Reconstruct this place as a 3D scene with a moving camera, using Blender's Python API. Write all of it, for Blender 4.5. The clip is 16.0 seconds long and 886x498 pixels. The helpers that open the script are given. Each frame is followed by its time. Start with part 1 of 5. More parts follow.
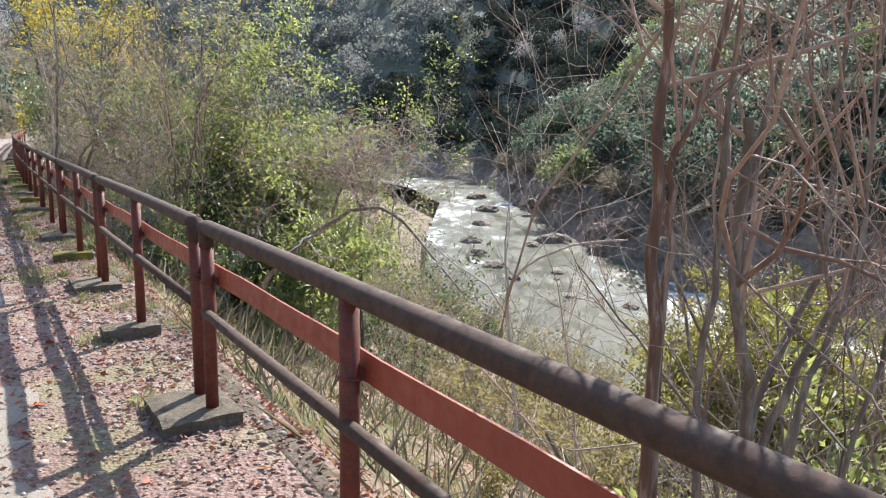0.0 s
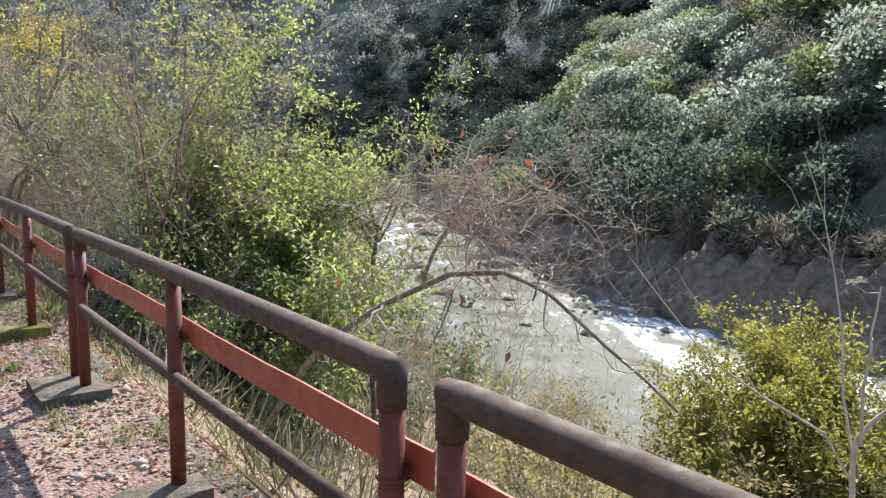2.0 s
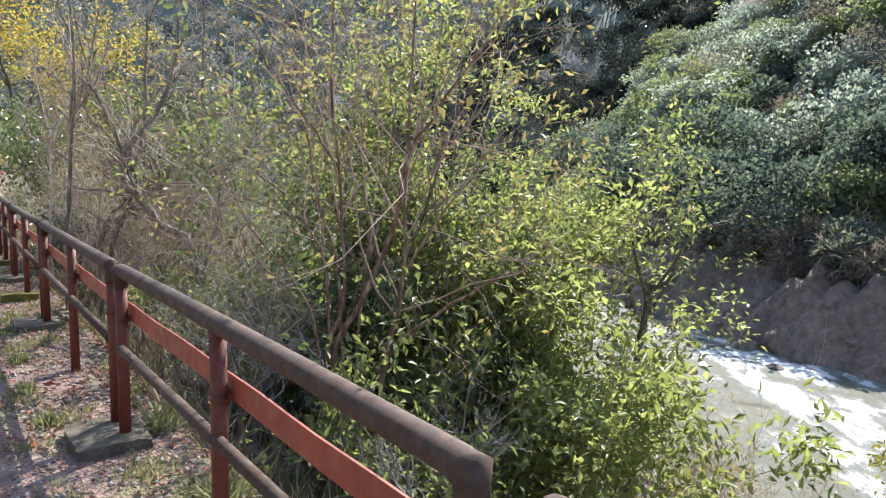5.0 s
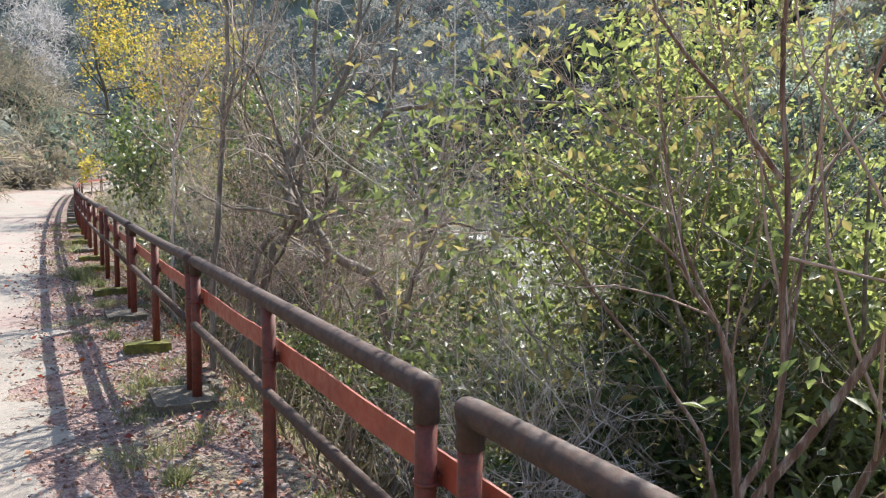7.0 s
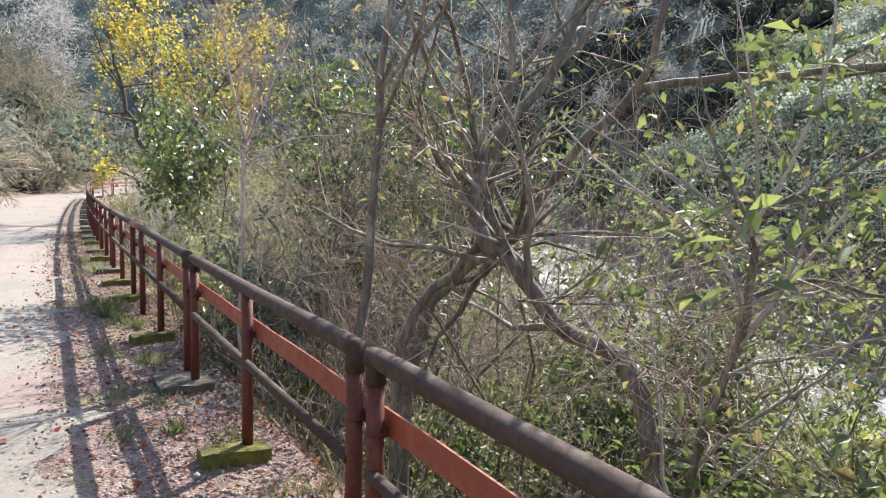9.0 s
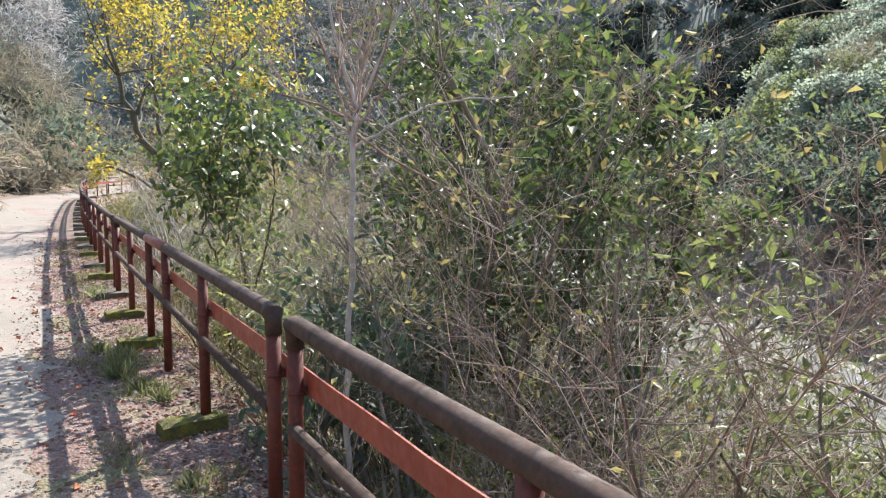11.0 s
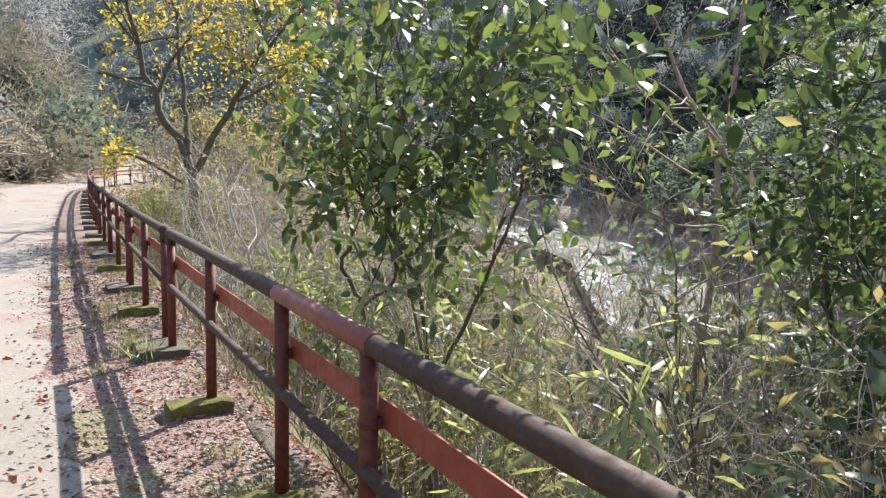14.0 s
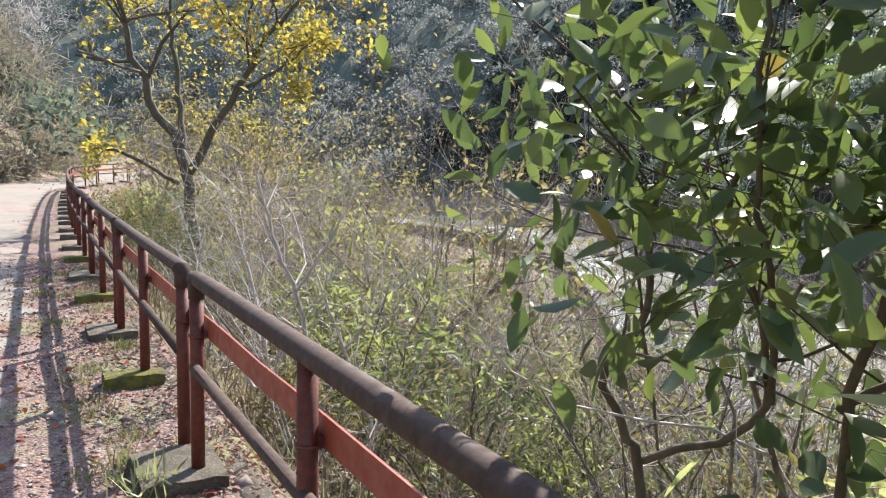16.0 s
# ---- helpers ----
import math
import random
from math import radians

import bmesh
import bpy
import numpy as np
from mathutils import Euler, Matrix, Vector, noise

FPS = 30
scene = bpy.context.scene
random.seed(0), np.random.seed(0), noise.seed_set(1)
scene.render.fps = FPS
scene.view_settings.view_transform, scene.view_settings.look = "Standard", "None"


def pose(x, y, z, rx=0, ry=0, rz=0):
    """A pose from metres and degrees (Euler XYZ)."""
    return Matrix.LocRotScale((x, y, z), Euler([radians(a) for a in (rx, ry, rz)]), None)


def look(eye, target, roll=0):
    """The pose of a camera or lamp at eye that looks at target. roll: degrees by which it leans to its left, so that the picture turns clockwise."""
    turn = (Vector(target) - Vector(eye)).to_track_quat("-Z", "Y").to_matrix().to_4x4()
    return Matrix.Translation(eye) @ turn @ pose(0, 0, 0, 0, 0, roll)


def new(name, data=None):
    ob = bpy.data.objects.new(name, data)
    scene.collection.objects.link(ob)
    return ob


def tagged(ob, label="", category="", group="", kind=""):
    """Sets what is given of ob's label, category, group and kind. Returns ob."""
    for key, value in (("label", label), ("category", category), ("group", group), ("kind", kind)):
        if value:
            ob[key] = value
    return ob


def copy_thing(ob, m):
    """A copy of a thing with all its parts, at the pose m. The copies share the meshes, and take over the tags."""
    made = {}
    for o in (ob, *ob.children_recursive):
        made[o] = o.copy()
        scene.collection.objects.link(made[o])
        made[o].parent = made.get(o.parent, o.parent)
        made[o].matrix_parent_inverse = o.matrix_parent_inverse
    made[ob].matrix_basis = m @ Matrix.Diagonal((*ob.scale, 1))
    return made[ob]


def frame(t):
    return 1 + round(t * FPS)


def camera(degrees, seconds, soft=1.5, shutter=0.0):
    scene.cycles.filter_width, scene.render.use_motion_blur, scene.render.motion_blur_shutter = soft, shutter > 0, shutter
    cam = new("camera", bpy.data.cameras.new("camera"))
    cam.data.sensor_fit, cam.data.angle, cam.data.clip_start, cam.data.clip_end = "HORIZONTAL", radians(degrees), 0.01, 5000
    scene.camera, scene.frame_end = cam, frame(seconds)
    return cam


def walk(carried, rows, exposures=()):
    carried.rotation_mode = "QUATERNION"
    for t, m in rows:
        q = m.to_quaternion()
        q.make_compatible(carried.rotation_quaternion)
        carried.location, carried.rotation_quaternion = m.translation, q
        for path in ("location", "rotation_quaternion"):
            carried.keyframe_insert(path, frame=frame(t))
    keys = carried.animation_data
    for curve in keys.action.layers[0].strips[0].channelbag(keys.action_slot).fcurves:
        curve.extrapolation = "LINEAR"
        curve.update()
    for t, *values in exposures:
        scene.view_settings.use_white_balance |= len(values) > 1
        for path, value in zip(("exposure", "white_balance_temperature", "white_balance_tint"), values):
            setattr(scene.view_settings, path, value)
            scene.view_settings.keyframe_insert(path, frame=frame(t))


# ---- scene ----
cam = camera(62.0, 16.0, 1.2)
PATH = [
    (0, (0.331, -0.698, 1.319), (0.323, 1.276, 0.998), 0.9),
    (0.5, (0.107, -0.201, 1.322), (0.165, 1.774, 1.011), 0.8),
    (1, (-0.22, 0.229, 1.348), (-0.095, 2.204, 1.055), 1.1),
    (1.5, (-0.556, 0.706, 1.335), (-0.391, 2.68, 1.06), 0.8),
    (2, (-0.928, 1.198, 1.349), (-0.742, 3.172, 1.088), 1.1),
    (2.5, (-1.254, 1.675, 1.352), (-1.064, 3.65, 1.105), 1.2),
    (3, (-1.623, 2.157, 1.373), (-1.442, 4.135, 1.137), 1.3),
    (3.2, (-1.75, 2.362, 1.413), (-1.574, 4.34, 1.179), 1.5),
    (5.3, (-3.044, 4.645, 1.393), (-3.0, 6.634, 1.183), 1.3),
    (5.4, (-3.132, 4.754, 1.38), (-3.099, 6.743, 1.172), 1.5),
    (5.5, (-3.182, 4.868, 1.396), (-3.16, 6.857, 1.189), 1.5),
    (6, (-3.527, 5.391, 1.401), (-3.556, 7.38, 1.196), 1.2),
    (6.5, (-3.901, 5.893, 1.41), (-3.973, 7.881, 1.211), 1.2),
    (7, (-4.284, 6.426, 1.415), (-4.386, 8.414, 1.217), 0.9),
    (7.5, (-4.649, 6.92, 1.415), (-4.764, 8.908, 1.227), 1.2),
    (8, (-5.007, 7.448, 1.422), (-5.126, 9.435, 1.236), 1.2),
    (8.5, (-5.378, 7.96, 1.455), (-5.496, 9.948, 1.269), 1.2),
    (9, (-5.71, 8.531, 1.449), (-5.824, 10.519, 1.262), 1.2),
    (9.2, (-5.848, 8.776, 1.434), (-5.961, 10.765, 1.248), 1.1),
    (11.3, (-7.3, 11.196, 1.42), (-7.399, 13.183, 1.217), 0.4),
    (11.5, (-7.459, 11.379, 1.432), (-7.553, 13.367, 1.236), 1.1),
    (12, (-7.765, 11.883, 1.443), (-7.863, 13.87, 1.238), 1.0),
    (12.5, (-8.11, 12.427, 1.452), (-8.209, 14.413, 1.243), 1.1),
    (13, (-8.454, 12.986, 1.413), (-8.555, 14.972, 1.2), 1.1),
    (13.5, (-8.788, 13.523, 1.415), (-8.889, 15.508, 1.197), 1.1),
    (14, (-9.072, 14.042, 1.396), (-9.169, 16.027, 1.177), 1.3),
    (14.5, (-9.385, 14.609, 1.403), (-9.472, 16.595, 1.184), 1.5),
    (15, (-9.65, 15.171, 1.412), (-9.729, 17.157, 1.189), 1.4),
    (15.5, (-9.951, 15.752, 1.393), (-10.019, 17.739, 1.173), 1.4),
    (16, (-10.217, 16.281, 1.37), (-10.273, 18.268, 1.149), 1.4),
]
walk(cam, [(t, look(e, g, r)) for t, e, g, r in PATH], exposures=[(0, 1.38), (3, 1.46), (6, 1.5), (16, 1.48)])

# world, sun and exposure
SUN_EL = radians(44)
SUN_AZ = radians(22.5)            # clockwise from +y
world = bpy.data.worlds.new("sky")
scene.world = world
world.use_nodes = True
wn = world.node_tree.nodes
sky = wn.new("ShaderNodeTexSky")
sky.sky_type = "NISHITA"
sky.sun_disc = False
sky.sun_elevation = SUN_EL
sky.sun_rotation = SUN_AZ
wn["Background"].inputs["Strength"].default_value = 0.15
world.node_tree.links.new(sky.outputs[0], wn["Background"].inputs["Color"])
sun_data = bpy.data.lights.new("sun", "SUN")
sun_data.energy = 4.5
sun_data.angle = radians(0.5)
sun_data.color = (1.0, 0.95, 0.87)
sun = new("sun", sun_data)
sun_dir = Vector((math.sin(SUN_AZ) * math.cos(SUN_EL), math.cos(SUN_AZ) * math.cos(SUN_EL), math.sin(SUN_EL)))
sun.matrix_world = look(sun_dir * 50, (0, 0, 0))

# ---------------------------------------------------------------- materials


def mat(name):
    m = bpy.data.materials.new(name)
    m.use_nodes = True
    return m, m.node_tree.nodes, m.node_tree.links, m.node_tree.nodes["Principled BSDF"]


def ramp(nodes, links, fac, stops):
    r = nodes.new("ShaderNodeValToRGB")
    els = r.color_ramp.elements
    while len(els) < len(stops):
        els.new(0.5)
    for e, (pos, col) in zip(els, stops):
        e.position = pos
        e.color = (*col, 1)
    links.new(fac, r.inputs[0])
    return r.outputs[0]


def noise_tex(nodes, links, scale, detail=6, rough=0.6, vec=None):
    n = nodes.new("ShaderNodeTexNoise")
    n.inputs["Scale"].default_value = scale
    n.inputs["Detail"].default_value = detail
    n.inputs["Roughness"].default_value = rough
    if vec is not None:
        links.new(vec, n.inputs["Vector"])
    return n.outputs["Fac"]


def mix(nodes, links, fac, a, b, mode="MIX"):
    m = nodes.new("ShaderNodeMix")
    m.data_type = "RGBA"
    m.blend_type = mode
    for sock, val in ((m.inputs[0], fac), (m.inputs[6], a), (m.inputs[7], b)):
        if isinstance(val, (int, float)):
            sock.default_value = val
        elif isinstance(val, tuple):
            sock.default_value = (*val, 1)
        else:
            links.new(val, sock)
    return m.outputs[2]


def position(nodes):
    return nodes.new("ShaderNodeNewGeometry").outputs["Position"]


def surface(name, coarse, fine, s1, s2, rough=0.85, bump=0.4, bump_scale=None, dist=0.02, metal=0.0, blend=0.5):
    """Two scales of noise over world position: coarse and fine colour stops, and relief."""
    m, nodes, links, bsdf = mat(name)
    pos = position(nodes)
    c1 = ramp(nodes, links, noise_tex(nodes, links, s1, 5, 0.6, pos), coarse)
    c2 = ramp(nodes, links, noise_tex(nodes, links, s2, 8, 0.7, pos), fine)
    links.new(mix(nodes, links, blend, c1, c2), bsdf.inputs["Base Color"])
    b = nodes.new("ShaderNodeBump")
    b.inputs["Strength"].default_value = bump
    b.inputs["Distance"].default_value = dist
    links.new(noise_tex(nodes, links, bump_scale or s2, 8, 0.7, pos), b.inputs["Height"])
    links.new(b.outputs[0], bsdf.inputs["Normal"])
    bsdf.inputs["Roughness"].default_value = rough
    bsdf.inputs["Metallic"].default_value = metal
    return m


def leafy(name, stops, gloss=0.45, through_light=0.45, spec=0.5, tint=1.0, glow=(1.42, 1.4, 1.0)):
    """Leaves: a colour for each leaf, light passing through."""
    m, nodes, links, bsdf = mat(name)
    geo = nodes.new("ShaderNodeNewGeometry")
    col = ramp(nodes, links, geo.outputs["Random Per Island"], stops)
    col = mix(nodes, links, 0.35, col, ramp(nodes, links, noise_tex(nodes, links, 1.3, 3, 0.5, geo.outputs["Position"]),
              [(0.3, tuple(0.55 * v for v in stops[0][1])), (0.7, tuple(min(1, 1.2 * v) for v in stops[min(2, len(stops) - 1)][1]))]))
    links.new(col, bsdf.inputs["Base Color"])
    bsdf.inputs["Roughness"].default_value = gloss
    bsdf.inputs["Specular IOR Level"].default_value = spec
    tr = nodes.new("ShaderNodeBsdfTranslucent")
    links.new(mix(nodes, links, 1.0, col, tuple(tint * g for g in glow), "MULTIPLY"), tr.inputs["Color"])
    ms = nodes.new("ShaderNodeMixShader")
    ms.inputs[0].default_value = through_light
    links.new(bsdf.outputs[0], ms.inputs[1])
    links.new(tr.outputs[0], ms.inputs[2])
    links.new(ms.outputs[0], nodes["Material Output"].inputs["Surface"])
    return m


def make_ground():
    m, nodes, links, bsdf = mat("hillside_soil")
    pos = position(nodes)
    litter = ramp(nodes, links, noise_tex(nodes, links, 26, 8, 0.75, pos),
                  [(0.30, (0.045, 0.032, 0.022)), (0.47, (0.16, 0.115, 0.08)), (0.58, (0.30, 0.22, 0.16)), (0.72, (0.42, 0.34, 0.27))])
    moss = ramp(nodes, links, noise_tex(nodes, links, 18, 6, 0.7, pos), [(0.3, (0.03, 0.045, 0.015)), (0.7, (0.13, 0.15, 0.05))])
    where = ramp(nodes, links, noise_tex(nodes, links, 0.9, 5, 0.6, pos), [(0.46, (0, 0, 0)), (0.60, (0.8, 0.8, 0.8))])
    links.new(mix(nodes, links, where, litter, moss), bsdf.inputs["Base Color"])
    b = nodes.new("ShaderNodeBump")
    b.inputs["Strength"].default_value = 0.8
    b.inputs["Distance"].default_value = 0.03
    links.new(noise_tex(nodes, links, 30, 8, 0.75, pos), b.inputs["Height"])
    links.new(b.outputs[0], bsdf.inputs["Normal"])
    bsdf.inputs["Roughness"].default_value = 0.95
    return m


def make_verge():
    m, nodes, links, bsdf = mat("gravel_verge")
    pos = position(nodes)
    v = nodes.new("ShaderNodeTexVoronoi")
    v.inputs["Scale"].default_value = 55
    links.new(pos, v.inputs["Vector"])
    stones = ramp(nodes, links, v.outputs["Color"], [(0.0, (0.12, 0.07, 0.055)), (0.4, (0.23, 0.15, 0.13)), (0.7, (0.31, 0.235, 0.21)), (1.0, (0.42, 0.37, 0.34))])
    soil = ramp(nodes, links, noise_tex(nodes, links, 40, 8, 0.75, pos), [(0.32, (0.05, 0.032, 0.026)), (0.5, (0.17, 0.105, 0.09)), (0.7, (0.31, 0.235, 0.21))])
    where = ramp(nodes, links, noise_tex(nodes, links, 2.2, 5, 0.65, pos), [(0.46, (0, 0, 0)), (0.64, (0.9, 0.9, 0.9))])
    col = mix(nodes, links, where, soil, stones)
    moss = ramp(nodes, links, noise_tex(nodes, links, 1.1, 6, 0.7, pos), [(0.50, (0, 0, 0)), (0.62, (0.7, 0.7, 0.7))])
    col = mix(nodes, links, moss, col, (0.13, 0.14, 0.05))
    links.new(col, bsdf.inputs["Base Color"])
    b = nodes.new("ShaderNodeBump")
    b.inputs["Strength"].default_value = 0.9
    b.inputs["Distance"].default_value = 0.012
    links.new(v.outputs["Distance"], b.inputs["Height"])
    b.invert = True
    links.new(b.outputs[0], bsdf.inputs["Normal"])
    bsdf.inputs["Roughness"].default_value = 0.95
    return m


def make_water():
    m, nodes, links, bsdf = mat("river_water")
    pos = position(nodes)
    mp = nodes.new("ShaderNodeMapping")
    mp.inputs["Rotation"].default_value = (0, 0, radians(-32))
    mp.inputs["Scale"].default_value = (1.0, 0.45, 1.0)
    links.new(pos, mp.inputs["Vector"])
    vec = mp.outputs[0]
    foam = noise_tex(nodes, links, 0.55, 9, 0.72, vec)
    big = noise_tex(nodes, links, 0.09, 3, 0.5, vec)
    add = nodes.new("ShaderNodeMath")
    add.operation = "MULTIPLY_ADD"
    links.new(big, add.inputs[0])
    add.inputs[1].default_value = 0.75
    links.new(foam, add.inputs[2])
    col = ramp(nodes, links, add.outputs[0], [(0.78, (0.055, 0.058, 0.04)), (0.89, (0.085, 0.09, 0.072)), (0.98, (0.19, 0.20, 0.19)), (1.09, (0.44, 0.455, 0.455))])
    links.new(col, bsdf.inputs["Base Color"])
    rg = ramp(nodes, links, add.outputs[0], [(0.80, (0.34, 0.34, 0.34)), (0.98, (0.85, 0.85, 0.85))])
    links.new(rg, bsdf.inputs["Roughness"])
    b = nodes.new("ShaderNodeBump")
    bsdf.inputs["Specular IOR Level"].default_value = 0.07
    b.inputs["Strength"].default_value = 0.55
    b.inputs["Distance"].default_value = 0.25
    links.new(noise_tex(nodes, links, 1.1, 8, 0.65, vec), b.inputs["Height"])
    links.new(b.outputs[0], bsdf.inputs["Normal"])
    return m


def make_paint(name, base, rust, wear=0.62, rough=0.55):
    """Rust-red paint, chalky and stained, with darker streaks."""
    m, nodes, links, bsdf = mat(name)
    pos = position(nodes)
    c = ramp(nodes, links, noise_tex(nodes, links, 7, 6, 0.65, pos), [(0.3, tuple(0.72 * v for v in base)), (0.7, base)])
    grime = ramp(nodes, links, noise_tex(nodes, links, 38, 8, 0.75, pos), [(wear - 0.16, (0, 0, 0)), (wear + 0.06, (0.85, 0.85, 0.85))])
    links.new(mix(nodes, links, grime, c, rust), bsdf.inputs["Base Color"])
    rg = ramp(nodes, links, noise_tex(nodes, links, 20, 5, 0.6, pos), [(0.3, (rough - 0.1,) * 3), (0.7, (rough + 0.25,) * 3)])
    links.new(rg, bsdf.inputs["Roughness"])
    b = nodes.new("ShaderNodeBump")
    b.inputs["Strength"].default_value = 0.35
    b.inputs["Distance"].default_value = 0.003
    links.new(noise_tex(nodes, links, 90, 6, 0.7, pos), b.inputs["Height"])
    links.new(b.outputs[0], bsdf.inputs["Normal"])
    return m


def make_bark(name, a, b_, c, scale=24, stretch=0.25, rough=0.9, blend=0.5):
    m, nodes, links, bsdf = mat(name)
    pos = position(nodes)
    mp = nodes.new("ShaderNodeMapping")
    mp.inputs["Scale"].default_value = (1, 1, stretch)
    links.new(pos, mp.inputs["Vector"])
    col = ramp(nodes, links, noise_tex(nodes, links, scale, 7, 0.7, mp.outputs[0]), [(0.32, a), (0.5, b_), (0.68, c)])
    rnd = nodes.new("ShaderNodeNewGeometry").outputs["Random Per Island"]
    col = mix(nodes, links, blend, col, ramp(nodes, links, rnd, [(0.0, a), (0.5, b_), (1.0, c)]))
    links.new(col, bsdf.inputs["Base Color"])
    bsdf.inputs["Roughness"].default_value = rough
    bp = nodes.new("ShaderNodeBump")
    bp.inputs["Strength"].default_value = 0.6
    bp.inputs["Distance"].default_value = 0.004
    links.new(noise_tex(nodes, links, scale * 2, 6, 0.7, mp.outputs[0]), bp.inputs["Height"])
    links.new(bp.outputs[0], bsdf.inputs["Normal"])
    return m


M_GROUND = make_ground()
M_VERGE = make_verge()
M_WATER = make_water()
M_ROAD = surface("worn_pavement", [(0.36, (0.195, 0.172, 0.142)), (0.50, (0.255, 0.224, 0.186)), (0.60, (0.24, 0.145, 0.13)), (0.70, (0.17, 0.10, 0.088))],
                 [(0.3, (0.13, 0.112, 0.094)), (0.5, (0.22, 0.197, 0.17)), (0.7, (0.295, 0.268, 0.232))], 0.7, 42, 0.9, 0.7, 130, 0.008)
M_ROCK = surface("river_rock", [(0.3, (0.095, 0.07, 0.054)), (0.7, (0.29, 0.225, 0.18))], [(0.35, (0.05, 0.038, 0.03)), (0.65, (0.36, 0.295, 0.245))],
                 0.5, 2.2, 0.9, 1.0, 1.6, 0.5)
M_POST = make_paint("rust_red_paint", (0.16, 0.027, 0.014), (0.045, 0.017, 0.012), 0.58)
M_RAIL = make_paint("weathered_rail_paint", (0.088, 0.042, 0.03), (0.036, 0.026, 0.02), 0.52, 0.75)
M_RAIL_NEW = make_paint("fresh_rail_paint", (0.30, 0.10, 0.075), (0.15, 0.06, 0.05), 0.62, 0.5)
M_BAND = make_paint("orange_red_band_paint", (0.30, 0.062, 0.036), (0.17, 0.045, 0.03), 0.72, 0.5)
M_CONCRETE = surface("old_concrete", [(0.36, (0.055, 0.05, 0.028)), (0.5, (0.12, 0.10, 0.075)), (0.68, (0.19, 0.16, 0.125))], [(0.3, (0.04, 0.033, 0.024)), (0.55, (0.14, 0.115, 0.09)), (0.72, (0.27, 0.235, 0.19))],
                     9, 55, 0.97, 1.0, 60, 0.016)
M_MOSSY = surface("mossy_concrete", [(0.38, (0.06, 0.05, 0.036)), (0.5, (0.11, 0.11, 0.02)), (0.62, (0.22, 0.20, 0.025))], [(0.32, (0.03, 0.027, 0.014)), (0.7, (0.22, 0.20, 0.05))],
                  9, 60, 0.98, 0.9, 80, 0.012)
M_BARK = make_bark("grey_brown_bark", (0.045, 0.036, 0.03), (0.14, 0.115, 0.094), (0.40, 0.355, 0.305), blend=0.3)
M_BARK_DARK = make_bark("dark_wet_bark", (0.035, 0.03, 0.02), (0.085, 0.072, 0.05), (0.17, 0.15, 0.11))
M_BARK_RED = make_bark("peeling_red_bark", (0.05, 0.024, 0.017), (0.14, 0.075, 0.05), (0.46, 0.40, 0.35), 30, 0.12, blend=0.2)
M_TWIG = make_bark("dry_twigs", (0.12, 0.09, 0.07), (0.33, 0.27, 0.22), (0.62, 0.54, 0.47), 12, 1.0)
M_TWIG_PALE = make_bark("bleached_dead_wood", (0.20, 0.17, 0.15), (0.38, 0.34, 0.31), (0.62, 0.58, 0.54), 12, 1.0)
M_TWIG_RED = make_bark("reddish_twigs", (0.125, 0.075, 0.06), (0.30, 0.205, 0.165), (0.52, 0.40, 0.34), 12, 1.0)
M_LEAF_DARK = leafy("glossy_evergreen_leaves", [(0.0, (0.03, 0.06, 0.03)), (0.55, (0.065, 0.105, 0.045)), (0.9, (0.105, 0.135, 0.055)), (1.0, (0.16, 0.17, 0.075))], 0.46, 0.45, 0.4)
M_LEAF_BLUE = leafy("bluish_drooping_leaves", [(0.0, (0.045, 0.08, 0.066)), (0.6, (0.075, 0.12, 0.09)), (1.0, (0.14, 0.18, 0.12))], 0.42, 0.42, 0.5)
M_LEAF_BRIGHT = leafy("bright_green_leaves", [(0.0, (0.12, 0.155, 0.06)), (0.6, (0.195, 0.235, 0.095)), (1.0, (0.29, 0.315, 0.14))], 0.42, 0.58, 0.4)
M_LEAF_MID = leafy("mid_green_leaves", [(0.0, (0.06, 0.09, 0.045)), (0.6, (0.115, 0.155, 0.07)), (1.0, (0.20, 0.23, 0.10))], 0.46, 0.5, 0.4)
M_LEAF_OLIVE = leafy("olive_leaves", [(0.0, (0.12, 0.10, 0.05)), (0.6, (0.20, 0.18, 0.09)), (1.0, (0.29, 0.25, 0.14))], 0.65, 0.5, 0.12)
M_LEAF_GOLD = leafy("yellow_green_leaves", [(0.0, (0.13, 0.13, 0.035)), (0.6, (0.24, 0.23, 0.06)), (1.0, (0.31, 0.285, 0.085))], 0.5, 0.42, 0.3)
M_LEAF_YELLOW = leafy("yellow_autumn_leaves", [(0.0, (0.19, 0.21, 0.05)), (0.55, (0.34, 0.31, 0.075)), (0.85, (0.46, 0.34, 0.09)), (1.0, (0.48, 0.26, 0.06))], 0.6, 0.5, 0.15)
M_LEAF_BIG = leafy("large_waxy_leaves", [(0.0, (0.03, 0.06, 0.034)), (0.5, (0.07, 0.115, 0.05)), (0.94, (0.16, 0.20, 0.065)), (0.985, (0.18, 0.22, 0.07)), (1.0, (0.40, 0.24, 0.07))], 0.42, 0.38, 0.6, 1.0)
M_BAMBOO = leafy("bamboo_grass_leaves", [(0.0, (0.12, 0.165, 0.06)), (0.6, (0.26, 0.31, 0.14)), (1.0, (0.50, 0.49, 0.34))], 0.35, 0.5)
M_GRASS = leafy("verge_grass", [(0.0, (0.075, 0.10, 0.04)), (0.6, (0.17, 0.19, 0.085)), (1.0, (0.34, 0.32, 0.21))], 0.6, 0.4)
